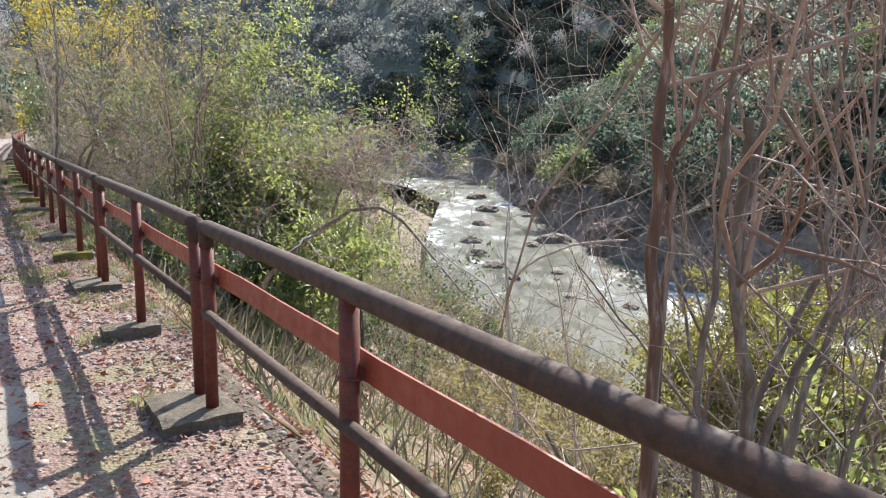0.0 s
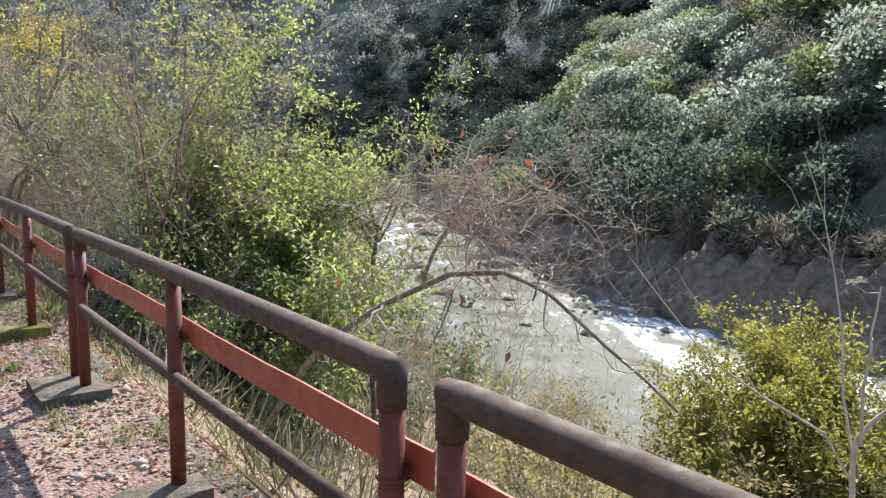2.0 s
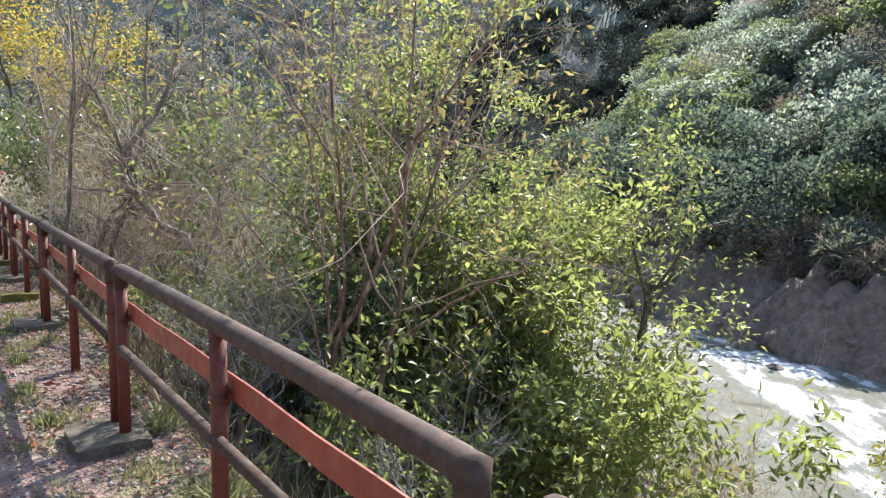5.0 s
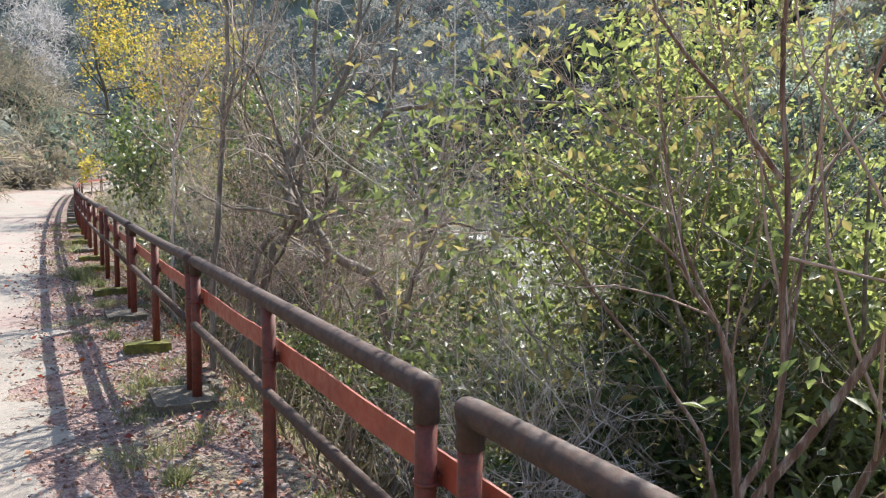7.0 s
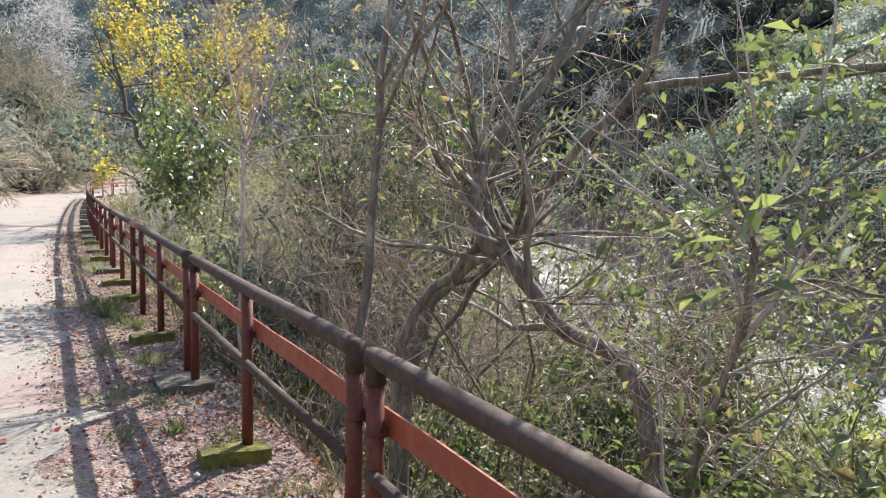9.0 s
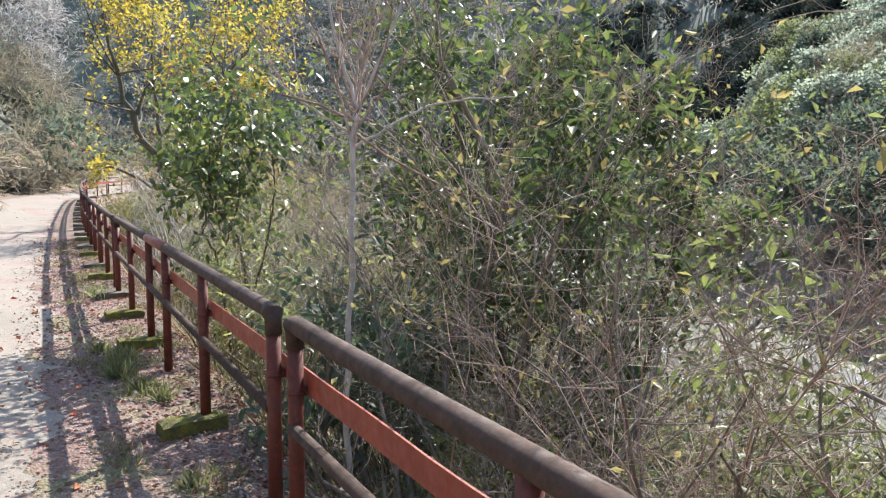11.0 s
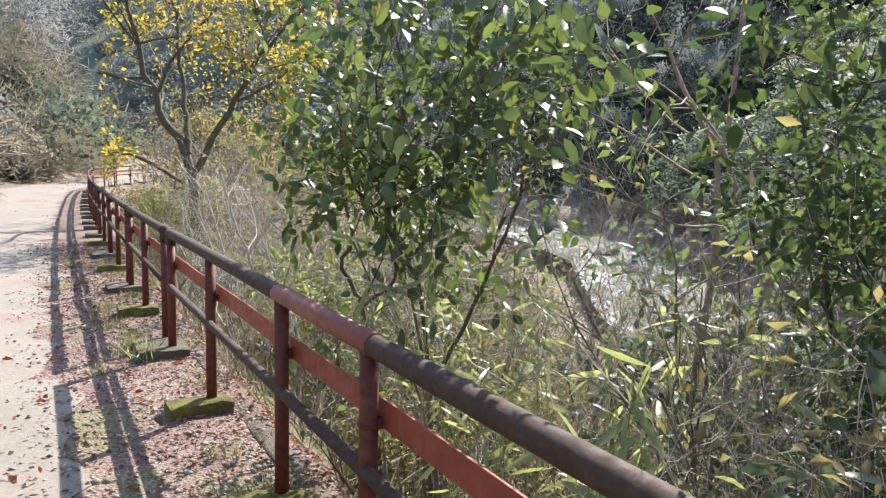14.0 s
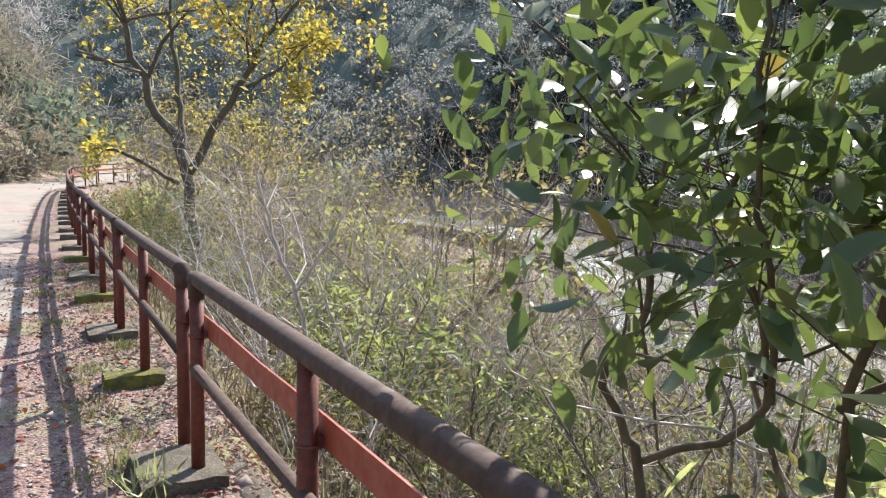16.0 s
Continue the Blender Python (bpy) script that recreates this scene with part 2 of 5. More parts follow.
M_STRAW = leafy("dry_grass_stalks", [(0.0, (0.10, 0.08, 0.06)), (0.6, (0.25, 0.21, 0.165)), (1.0, (0.45, 0.405, 0.34))], 0.7, 0.35, 0.3, 0.8)
M_LITTER = leafy("fallen_leaves", [(0.0, (0.06, 0.03, 0.025)), (0.4, (0.20, 0.095, 0.075)), (0.78, (0.40, 0.26, 0.21)), (0.9, (0.27, 0.055, 0.035)), (1.0, (0.40, 0.10, 0.03))], 0.7, 0.2, 0.3, 0.8)
M_LITTER_RED = leafy("red_fallen_leaves", [(0.0, (0.22, 0.025, 0.02)), (0.4, (0.30, 0.05, 0.03)), (0.75, (0.40, 0.12, 0.04)), (1.0, (0.42, 0.27, 0.10))], 0.6, 0.2, 0.35, 0.8)
# The green carries extra blue in place of the valley's haze.
M_WOODS = leafy("distant_evergreen_crowns", [(0.0, (0.052, 0.076, 0.07)), (0.5, (0.10, 0.128, 0.112)), (1.0, (0.185, 0.212, 0.18))], 0.9, 0.48, 0.05, 0.9, (1.2, 1.3, 1.05))
# The spur's shade is put into this darker copy of the crown colour.
M_WOODS_SHADE = leafy("shaded_evergreen_crowns", [(0.0, (0.022, 0.03, 0.03)), (0.5, (0.04, 0.05, 0.047)), (1.0, (0.078, 0.088, 0.08))], 0.9, 0.24, 0.05, 0.9, (1.2, 1.3, 1.05))
# Paler evergreen crowns: the haze over the hillside is in the colour, not dust.
M_WOODS_HAZE = leafy("haze_tinted_evergreen_crowns", [(0.0, (0.17, 0.20, 0.18)), (0.5, (0.25, 0.285, 0.255)), (1.0, (0.35, 0.38, 0.34))], 0.85, 0.55, 0.08, 1.0, (1.2, 1.28, 1.1))
M_WOODS_BARE = leafy("distant_bare_crowns", [(0.0, (0.16, 0.14, 0.125)), (0.5, (0.26, 0.23, 0.21)), (1.0, (0.40, 0.365, 0.34))], 0.8, 0.4, 0.2, 0.7)
M_WOODS_LIGHT = leafy("distant_fresh_crowns", [(0.0, (0.13, 0.16, 0.08)), (0.5, (0.20, 0.24, 0.13)), (1.0, (0.30, 0.33, 0.19))], 0.6, 0.45, 0.3, 0.8, (1.3, 1.35, 1.0))
# Aerial haze is painted into these pale blue-grey leaf colours.
M_RIDGE_HAZE = leafy("haze_tinted_ridge_woods", [(0.0, (0.125, 0.14, 0.14)), (0.5, (0.19, 0.205, 0.205)), (1.0, (0.29, 0.30, 0.29))], 0.9, 0.5, 0.05, 0.85, (1.2, 1.2, 1.1))
M_PALE = leafy("pale_tree_twigs", [(0.0, (0.30, 0.28, 0.27)), (0.5, (0.46, 0.44, 0.43)), (1.0, (0.62, 0.60, 0.59))], 0.8, 0.35, 0.2, 0.8, (1.1, 1.1, 1.1))
# Ground under the woods; the shade between crowns is given as dark green.
M_SHADED_FLOOR = surface("shaded_wood_floor", [(0.3, (0.05, 0.062, 0.045)), (0.7, (0.10, 0.115, 0.085))], [(0.3, (0.04, 0.05, 0.036)), (0.7, (0.13, 0.145, 0.105))], 1, 6)
M_SIGN = surface("faded_white_paint", [(0.3, (0.62, 0.62, 0.60)), (0.7, (0.78, 0.78, 0.76))], [(0.3, (0.6, 0.6, 0.58)), (0.7, (0.8, 0.8, 0.78))], 4, 40, 0.5, 0.2)

# ---------------------------------------------------------------- plan

O = np.array([0.056, 1.357])               # foot of the first middle post
U = np.array([-0.541, 0.841])              # along the railing
N = np.array([0.841, 0.541])               # across it, towards the river
BEND_A, BEND_R = 85.0, 110.0
RIVER_Z = -8.5
SHORE_A = np.array([-90, 0, 17, 25, 39, 52, 69, 90, 140, 400])
SHORE_NEAR = np.array([18, 18.5, 19.0, 19.5, 25, 33, 45, 52, 52, 52])
SHORE_FAR = np.array([40, 37.4, 37.0, 36.9, 39.6, 45.5, 53, 64, 72, 72])


def bend(a):
    """How far the railing and the road veer towards the river at a."""
    a = np.asarray(a, float)
    d = np.maximum(a - 10, 0)
    e = np.clip((a - 49) / 15, 0, 1)
    return 0.0011 * d * d + 4.5 * e * e * (3 - 2 * e)


def world_xy(a, r):
    a, r = np.broadcast_arrays(np.asarray(a, float), np.asarray(r, float))
    th = np.maximum(a - BEND_A, 0) / BEND_R
    s = np.minimum(a, BEND_A)
    c = O + BEND_A * U - BEND_R * N
    straight = O + s[..., None] * U + r[..., None] * N
    curved = c + (BEND_R + r)[..., None] * (np.cos(th)[..., None] * N + np.sin(th)[..., None] * U)
    return np.where((a > BEND_A)[..., None], curved, straight)


def wave(a, r, seed, size):
    """A cheap smooth unevenness between -1 and 1."""
    rs = np.random.RandomState(seed)
    out = 0
    for i in range(5):
        k = 2 * math.pi / (size * (0.55 + 0.35 * i))
        an = rs.uniform(0, math.pi)
        out = out + np.sin(k * (math.cos(an) * a + math.sin(an) * r) + rs.uniform(0, 6.28)) / (1 + 0.6 * i)
    return out / 2.6


def rising(a):
    """How far the road has climbed at a."""
    return 1.25 * np.clip((np.asarray(a, float) - 38) / 45, 0, 1.4) ** 1.6


def height(a, r):
    a, r = np.broadcast_arrays(np.asarray(a, float), np.asarray(r, float))
    rr = r - bend(a)
    near, far = np.interp(a, SHORE_A, SHORE_NEAR), np.interp(a, SHORE_A, SHORE_FAR)
    rise = rising(a)
    z = rise - 0.07 + 0.012 * wave(a, r, 3, 1.3)
    left = np.clip(-rr - 4.7, 0, None)
    hill = left * 0.8 * np.clip(left / 3, 0.25, 1) + np.clip(left, 0, 4) * 0.2 * wave(a, r, 5, 6)
    z = z + np.minimum(hill, 75 + 0.1 * hill)
    t = np.clip((rr - 0.32) / np.maximum(near - bend(a) - 0.32, 1), 0, 1)
    slope = -(9.1 + rise) * t ** 0.8 + np.clip(t * 8, 0, 1) * (0.35 * wave(a, r, 7, 5) + 0.12 * wave(a, r, 8, 1.7)) * (1 - t)
    z = np.where(rr > 0.32, z + slope, z)
    z = np.where(r > near, -9.3, z)
    b = r - far
    bank = -9.3 + 4.9 * np.clip((b + 1.0) / 3.8, 0, 1) ** 0.7 + np.clip((b + 1) / 3, 0, 1) * (0.8 * wave(a, r, 11, 6) + 1.0 * wave(a, r, 12, 2.6) + 0.6 * wave(a, r, 14, 1.5))
    up = np.clip(b - 5, 0, None)
    bank = bank + up * 0.72 + np.clip(up / 10, 0, 1) * 3.5 * wave(a, r, 13, 30)
    bank = np.where(bank > 95, 95 + (bank - 95) * 0.2, bank)
    return np.where(b > -1.0, bank, z)


def spot(a, r):
    """A place on the ground."""
    p = world_xy(a, r)
    return Vector((p[0], p[1], float(height(a, r))))


def to_ar(x, y):
    d = np.array([x, y]) - O
    return float(d @ U), float(d @ N)


def ground_z(x, y):
    return float(height(*to_ar(x, y)))

# ---------------------------------------------------------------- mesh helpers


def raw_mesh(name, verts, faces, material, smooth=False):
    """A mesh from arrays: verts (n, 3), faces (m, 3) or (m, 4)."""
    verts, faces = np.asarray(verts, np.float32), np.asarray(faces, np.int32)
    me = bpy.data.meshes.new(name)
    k = faces.shape[1]
    me.vertices.add(len(verts))
    me.vertices.foreach_set("co", verts.ravel())
    me.loops.add(faces.size)
    me.loops.foreach_set("vertex_index", faces.ravel())
    me.polygons.add(len(faces))
    me.polygons.foreach_set("loop_start", np.arange(0, faces.size, k, dtype=np.int32))
    me.polygons.foreach_set("loop_total", np.full(len(faces), k, np.int32))
    if smooth:
        me.polygons.foreach_set("use_smooth", np.ones(len(faces), bool))
    me.materials.append(material)
    me.update(calc_edges=True)
    return me


def piece(name, me, parent=None, label=""):
    ob = new(name, me)
    if parent is not None:
        ob.parent = parent
    if label:
        ob["label"] = label
    return ob


def part(name, bm, material, parent=None, label="", smooth=False):
    me = bpy.data.meshes.new(name)
    bm.to_mesh(me)
    bm.free()
    if smooth:
        for p in me.polygons:
            p.use_smooth = True
    me.materials.append(material)
    return piece(name, me, parent, label)


def empty(name, place, label, category, group="", kind=""):
    ob = new(name)
    ob.location = place
    ob.empty_display_size = 0.2
    return tagged(ob, label, category, group, kind)


def tubes(lines, sides=5):
    """One mesh of tapered tubes: lines of (points, radii)."""
    vs, fs, base = [], [], 0
    ang = np.arange(sides) * 2 * math.pi / sides
    ca, sa = np.cos(ang)[None, :, None], np.sin(ang)[None, :, None]
    for pts, rad in lines:
        p = np.asarray(pts, float)
        k = len(p)
        tan = np.gradient(p, axis=0)
        tan /= np.linalg.norm(tan, axis=1, keepdims=True) + 1e-9
        ref = np.array([0.31, 0.95, 0.05]) if abs(tan[0, 2]) > 0.8 else np.array([0.0, 0.0, 1.0])
        x = np.cross(tan, ref)
        x /= np.linalg.norm(x, axis=1, keepdims=True) + 1e-9
        y = np.cross(tan, x)
        ring = p[:, None, :] + np.asarray(rad, float)[:, None, None] * (ca * x[:, None, :] + sa * y[:, None, :])
        vs.append(ring.reshape(-1, 3))
        i = base + (np.arange(k - 1)[:, None] * sides + np.arange(sides)[None, :])
        j = base + (np.arange(k - 1)[:, None] * sides + (np.arange(sides)[None, :] + 1) % sides)
        fs.append(np.stack([i, j, j + sides, i + sides], -1).reshape(-1, 4))
        base += k * sides
    return np.concatenate(vs), np.concatenate(fs)


def leaves(rs, at, along, length, width, fold=0.25, droop=0.0, big=False):
    """Folded leaves at points, pointing along directions. Returns arrays for raw_mesh."""
    n = len(at)
    ln = length * rs.uniform(0.65, 1.25, n)[:, None]
    wd = width * rs.uniform(0.75, 1.2, n)[:, None]
    d = along + np.array([0, 0, -droop])
    d = d / (np.linalg.norm(d, axis=1, keepdims=True) + 1e-9)
    q = rs.normal(size=(n, 3)) * 0.9 + np.array([0, 0, 1.0])
    side = np.cross(d, q)
    side /= np.linalg.norm(side, axis=1, keepdims=True) + 1e-9
    up = np.cross(side, d)
    if not big:
        v = np.stack([at, at + d * ln * 0.5 + side * wd * 0.5 + up * wd * fold, at + d * ln - up * ln * 0.08, at + d * ln * 0.5 - side * wd * 0.5 + up * wd * fold], 1)
        f = np.array([[0, 1, 2], [0, 2, 3]])
        return v.reshape(-1, 3), (np.arange(n)[:, None, None] * 4 + f[None]).reshape(-1, 3)
    row = [(0, 0), (0.22, 0.38), (0.5, 0.5), (0.78, 0.33), (1, 0)]
    spine = [at + d * ln * t - up * ln * 0.16 * t * t for t, _ in row]
    lft = [spine[i] + side * wd * row[i][1] + up * wd * fold * row[i][1] for i in (1, 2, 3)]
    rgt = [spine[i] - side * wd * row[i][1] + up * wd * fold * row[i][1] for i in (1, 2, 3)]
    v = np.stack(spine + lft + rgt, 1)
    f = np.array([[0, 5, 1, 1], [1, 5, 6, 2], [2, 6, 7, 3], [3, 7, 4, 4], [0, 1, 8, 8], [1, 2, 9, 8], [2, 3, 10, 9], [3, 4, 10, 10]])
    tri = []
    for q4 in f:
        s = list(dict.fromkeys(q4.tolist()))
        tri.append(s[:3])
        if len(s) == 4:
            tri.append([s[0], s[2], s[3]])
    return v.reshape(-1, 3), (np.arange(n)[:, None, None] * 11 + np.array(tri)[None]).reshape(-1, 3)


def unit(v):
    return v / (np.linalg.norm(v) + 1e-9)


def grow(rs, start, way, length, radius, level, out, tips, wiggle=0.16, rise=0.1, kids=(5, 5, 4), spread=0.9, taper=0.35, steps=7):
    """A limb with its side branches: fills out[level] with lines and tips with (point, direction)."""
    p, d = np.array(start, float), unit(np.array(way, float))
    pts, step = [p.copy()], length / steps
    for _ in range(steps):
        d = unit(d + rs.normal(size=3) * wiggle + np.array([0, 0, rise]))
        p = p + d * step
        pts.append(p.copy())
    pts = np.array(pts)
    rad = radius * np.linspace(1, taper, len(pts))
    out.setdefault(level, []).append((pts, rad))
    branch_line(rs, pts, rad, level, out, tips, wiggle, rise, kids, spread, taper)


def branch_line(rs, pts, rad, level, out, tips, wiggle=0.16, rise=0.1, kids=(5, 5, 4), spread=0.9, taper=0.35, first=0.25, reach=9.0):
    length = np.linalg.norm(np.diff(pts, axis=0), axis=1).sum()
    if level >= len(kids):
        for k in range(max(1, len(pts) // 2), len(pts)):
            tips.append((pts[k], unit(pts[k] - pts[k - 1])))
        return
    n = max(1, int(round(kids[level] * rs.uniform(0.7, 1.3))))
    for t in np.sort(rs.uniform(first, 1.0, n)):
        x = t * (len(pts) - 1)
        i = min(int(x), len(pts) - 2)
        at = pts[i] + (pts[i + 1] - pts[i]) * (x - i)
        d = unit(unit(pts[i + 1] - pts[i]) + rs.normal(size=3) * spread * 0.6)
        r = (rad[i] + (rad[i + 1] - rad[i]) * (x - i)) * rs.uniform(0.4, 0.65)
        grow(rs, at, d, min(length * rs.uniform(0.28, 0.55), reach), max(r, 0.0012), level + 1, out, tips, wiggle * 1.25, rise, kids, spread, taper, 5 if level == 0 else 3)


def smooth_line(points, n=14):
    """A curve through a few points."""
    pts = np.array(points, float)
    t = np.linspace(0, len(pts) - 1, n)
    ext = np.vstack([2 * pts[0] - pts[1], pts, 2 * pts[-1] - pts[-2]])
    res = []
    for x in t:
        i = min(int(x), len(pts) - 2)
        f = x - i
        p0, p1, p2, p3 = ext[i], ext[i + 1], ext[i + 2], ext[i + 3]
        res.append(0.5 * (2 * p1 + (p2 - p0) * f + (2 * p0 - 5 * p1 + 4 * p2 - p3) * f * f + (3 * p1 - p0 - 3 * p2 + p3) * f ** 3))
    return np.array(res)


def plant(name, base, label, category, out, tips, rs, bark, twig, leaf=None, leaf_size=(0.06, 0.025), per_tip=2, jitter=0.05, big=False, group="", droop=0.3, out_dir=0.8, sides=(7, 5, 3, 3), joined=False):
    """Turns grown limbs and tips into a plant: trunk, branches, twigs and leaves, each a part."""
    root = empty(name, base, label, category, group)
    off = np.array(base, float)

    def clear(p):
        """Whether points stay on the river side of the railing."""
        d = np.atleast_2d(p)[:, :2] - O
        return (d @ N - bend(d @ U)) > 0.14

    def cut(ln):
        ok = clear(ln[0])
        n = len(ok) if ok.all() else int(np.argmin(ok))
        return (ln[0][:n], ln[1][:n])

    out = {lv: [cut(ln) for ln in lines if len(cut(ln)[0]) > 2] for lv, lines in out.items()}
    out = {lv: lines for lv, lines in out.items() if lines}
    tips = [t for t in tips if clear(t[0])[0]]
    names = ("stem", "branch_mass", "twig_mass", "twig_mass", "twig_mass")
    for lv in sorted(out):
        s = 3 if joined else sides[min(lv, len(sides) - 1)]
        v, f = tubes([(p - off, r) for p, r in out[lv]], s)
        skin = bark if lv == 0 or (lv == 1 and twig is M_TWIG) else twig
        if lv == 0 and not joined:
            for p, r in out[0]:
                v, f = tubes([(p - off, r)], s + 1)
                piece("stem", raw_mesh("stem", v, f, skin, True), root)
            continue
        piece(names[lv], raw_mesh(names[lv], v, f, skin, lv < 2), root)["kind"] = "stuff"
    if leaf is not None and tips:
        times = np.floor(per_tip + rs.uniform(0, 1, len(tips))).astype(int)
        at = np.repeat(np.array([t[0] for t in tips]), times, axis=0)
        dr = np.repeat(np.array([t[1] for t in tips]), times, axis=0)
        at = at + rs.normal(size=at.shape) * jitter
        v, f = leaves(rs, at - off, dr + rs.normal(size=dr.shape) * out_dir, *leaf_size, droop=droop, big=big)
        keep = clear(v.reshape(len(at), -1, 3)[:, 2] + off) if not big else clear(v.reshape(len(at), -1, 3)[:, 4] + off)
        f = f.reshape(len(at), -1, 3)[keep].reshape(-1, 3)
        piece("foliage", raw_mesh("foliage", v, f, leaf, big), root)["kind"] = "stuff"
    return root

# ---------------------------------------------------------------- ground, road, river

a_grid = np.concatenate([np.arange(-60, -4, 2.0), np.arange(-4, 40, 0.25), np.arange(40, 70, 0.5), np.arange(70, 130, 1.5), np.arange(130, 262, 4.0)])
r_grid = np.concatenate([np.arange(-96, -8, 4.0), np.arange(-8, -1, 0.35), np.arange(-1, 1.6, 0.1), np.arange(1.6, 24, 0.4), np.arange(24, 64, 0.7), np.arange(64, 100, 2.0), np.arange(100, 240, 7.0)])
A, R = np.meshgrid(a_grid, r_grid, indexing="ij")
Z = height(A, R)
XY = world_xy(A, R)
ni, nj = A.shape
idx = np.arange(ni * nj).reshape(ni, nj)
quads = np.stack([idx[:-1, :-1], idx[:-1, 1:], idx[1:, 1:], idx[1:, :-1]], -1).reshape(-1, 4)[:, ::-1]
me = raw_mesh("ground", np.concatenate([XY, Z[..., None]], -1).reshape(-1, 3), quads, M_GROUND, True)
me.materials.append(M_VERGE)
me.materials.append(M_ROCK)
me.materials.append(M_SHADED_FLOOR)
rr = (R - bend(A))[:-1, :-1]
far_edge = np.interp(A, SHORE_A, SHORE_FAR)[:-1, :-1]
near_edge = np.interp(A, SHORE_A, SHORE_NEAR)[:-1, :-1]
kind = np.where((rr > -4.9) & (rr < 0.42), 1, 0)
kind = np.where((R[:-1, :-1] > near_edge - 2.5) & (R[:-1, :-1] < far_edge + 6), 2, kind)
# slot 3: dark floor colour standing in for shade beneath the crowns
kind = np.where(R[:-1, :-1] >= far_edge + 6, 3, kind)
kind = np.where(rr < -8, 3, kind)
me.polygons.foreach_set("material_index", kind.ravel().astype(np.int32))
tagged(new("ground", me), "sloping valley ground with leaf litter, moss and rocky banks", "ground", kind="structure")

ra = np.arange(-12, 90, 0.12)
rs = np.random.RandomState(4)
lines = []
for k, off in enumerate((-3.6, -2.8, -2.0, -1.4, -0.80)):
    edge = 0.2 * wave(ra, ra * 0 + k, 21 + k, 2.2) + 0.1 * wave(ra, ra * 0 + k, 27 + k, 0.9) + 0.05 * rs.normal(size=len(ra)) if k in (0, 4) else 0 * ra
    r_ = bend(ra) + off + edge
    p = world_xy(ra, r_)
    lines.append(np.column_stack([p, height(ra, r_) + (0.004 if k in (0, 4) else 0.022)]))
V = np.stack(lines, 1)
n_, m_ = V.shape[:2]
ix = np.arange(n_ * m_).reshape(n_, m_)
tagged(new("road", raw_mesh("road", V.reshape(-1, 3), np.stack([ix[:-1, :-1], ix[:-1, 1:], ix[1:, 1:], ix[1:, :-1]], -1).reshape(-1, 4)[:, ::-1], M_ROAD, True)),
       "pale worn pavement of a narrow valley road", "road", kind="structure")

wa = np.concatenate([np.arange(-50, 70, 0.45), np.arange(70, 200, 2.0)])
wt = np.linspace(0, 1, 64)
WA, WT = np.meshgrid(wa, wt, indexing="ij")
n0, f0 = np.interp(WA, SHORE_A, SHORE_NEAR) - 1.2, np.interp(WA, SHORE_A, SHORE_FAR) + 1.2
WR = n0 + (f0 - n0) * WT
wild = np.exp(-((WA - 36) / 14) ** 2) + 0.35
WZ = RIVER_Z + wild * (0.05 * wave(WA, WR, 31, 2.4) + 0.05 * wave(WA, WR, 32, 1.1) + 0.10 * wave(WA, WR, 33, 7)) + 0.03 * np.clip(WA - 20, 0, 60)
wx = world_xy(WA, WR)
ix = np.arange(WA.size).reshape(WA.shape)
tagged(new("river", raw_mesh("river", np.concatenate([wx, WZ[..., None]], -1).reshape(-1, 3), np.stack([ix[:-1, :-1], ix[:-1, 1:], ix[1:, 1:], ix[1:, :-1]], -1).reshape(-1, 4)[:, ::-1], M_WATER, True)),
       "fast grey-green river with white rapids", "river", kind="structure")


def boulder(a, r, size, flat=0.6, z=None, name="boulder", label="dark wet boulder in the river", seed=0):
    bm = bmesh.new()
    bmesh.ops.create_icosphere(bm, subdivisions=3, radius=1)
    for v in bm.verts:
        k = 1 + 0.35 * noise.noise(v.co * 1.3 + Vector((seed * 7.1, 0, 0))) + 0.15 * noise.noise(v.co * 3.7 + Vector((0, seed * 3.3, 0)))
        v.co = Vector((v.co.x * k * size, v.co.y * k * size * 0.8, v.co.z * k * size * flat))
    ob = part(name, bm, M_ROCK)
    p = world_xy(a, r)
    ob.location = (p[0], p[1], (RIVER_Z + 0.03 * max(0, min(a - 20, 60)) - 0.1 * size) if z is None else z)
    ob.rotation_euler = (0, 0, seed * 1.7)
    return tagged(ob, label, "boulder", "boulders in the river")


for i, (a, r, s) in enumerate(((44, 39.5, 1.7), (34.9, 28.0, 0.55), (34.8, 31.6, 0.45), (26.2, 29.5, 0.5), (38.5, 28.9, 0.8), (29.4, 27.9, 0.4), (33.2, 30.2, 0.35), (24.3, 33.8, 0.5),
                               (42.5, 30.5, 0.9), (47, 33, 1.0), (43.6, 36.7, 0.8), (62, 45.5, 1.4), (72, 51, 1.6), (27.5, 36.4, 0.9), (54, 39, 1.1))):
    boulder(a, r, s, 0.55, seed=i)
for i, (a, r, s, z) in enumerate(((17, 41.5, 3.2, -5.2), (12, 42.5, 3.6, -5.0), (22.5, 41.5, 2.6, -5.6), (28, 42.5, 2.4, -5.8), (34, 45.5, 2.6, -5.6), (40, 49, 2.8, -5.4), (6, 42, 3.5, -5.3))):
    boulder(a, r - 2.4, s * 0.72, 0.8, z - 1.5, "bank_rock", "brown craggy rock outcrop on the far bank", 40 + i)
for i in range(64):
    a = -6 + 1.2 * i + random.uniform(-1, 1)
    boulder(a, float(np.interp(a, SHORE_A, SHORE_FAR)) + random.uniform(-0.2, 2.8), random.uniform(0.6, 1.6), random.uniform(0.6, 1.2), random.uniform(-8.4, -5.6), "bank_rock", "brown craggy rock outcrop on the far bank", 70 + i)

# ---------------------------------------------------------------- railing


def rail_point(a):
    return world_xy(a, bend(a) + (0.02 if a > 10 else 0.0))


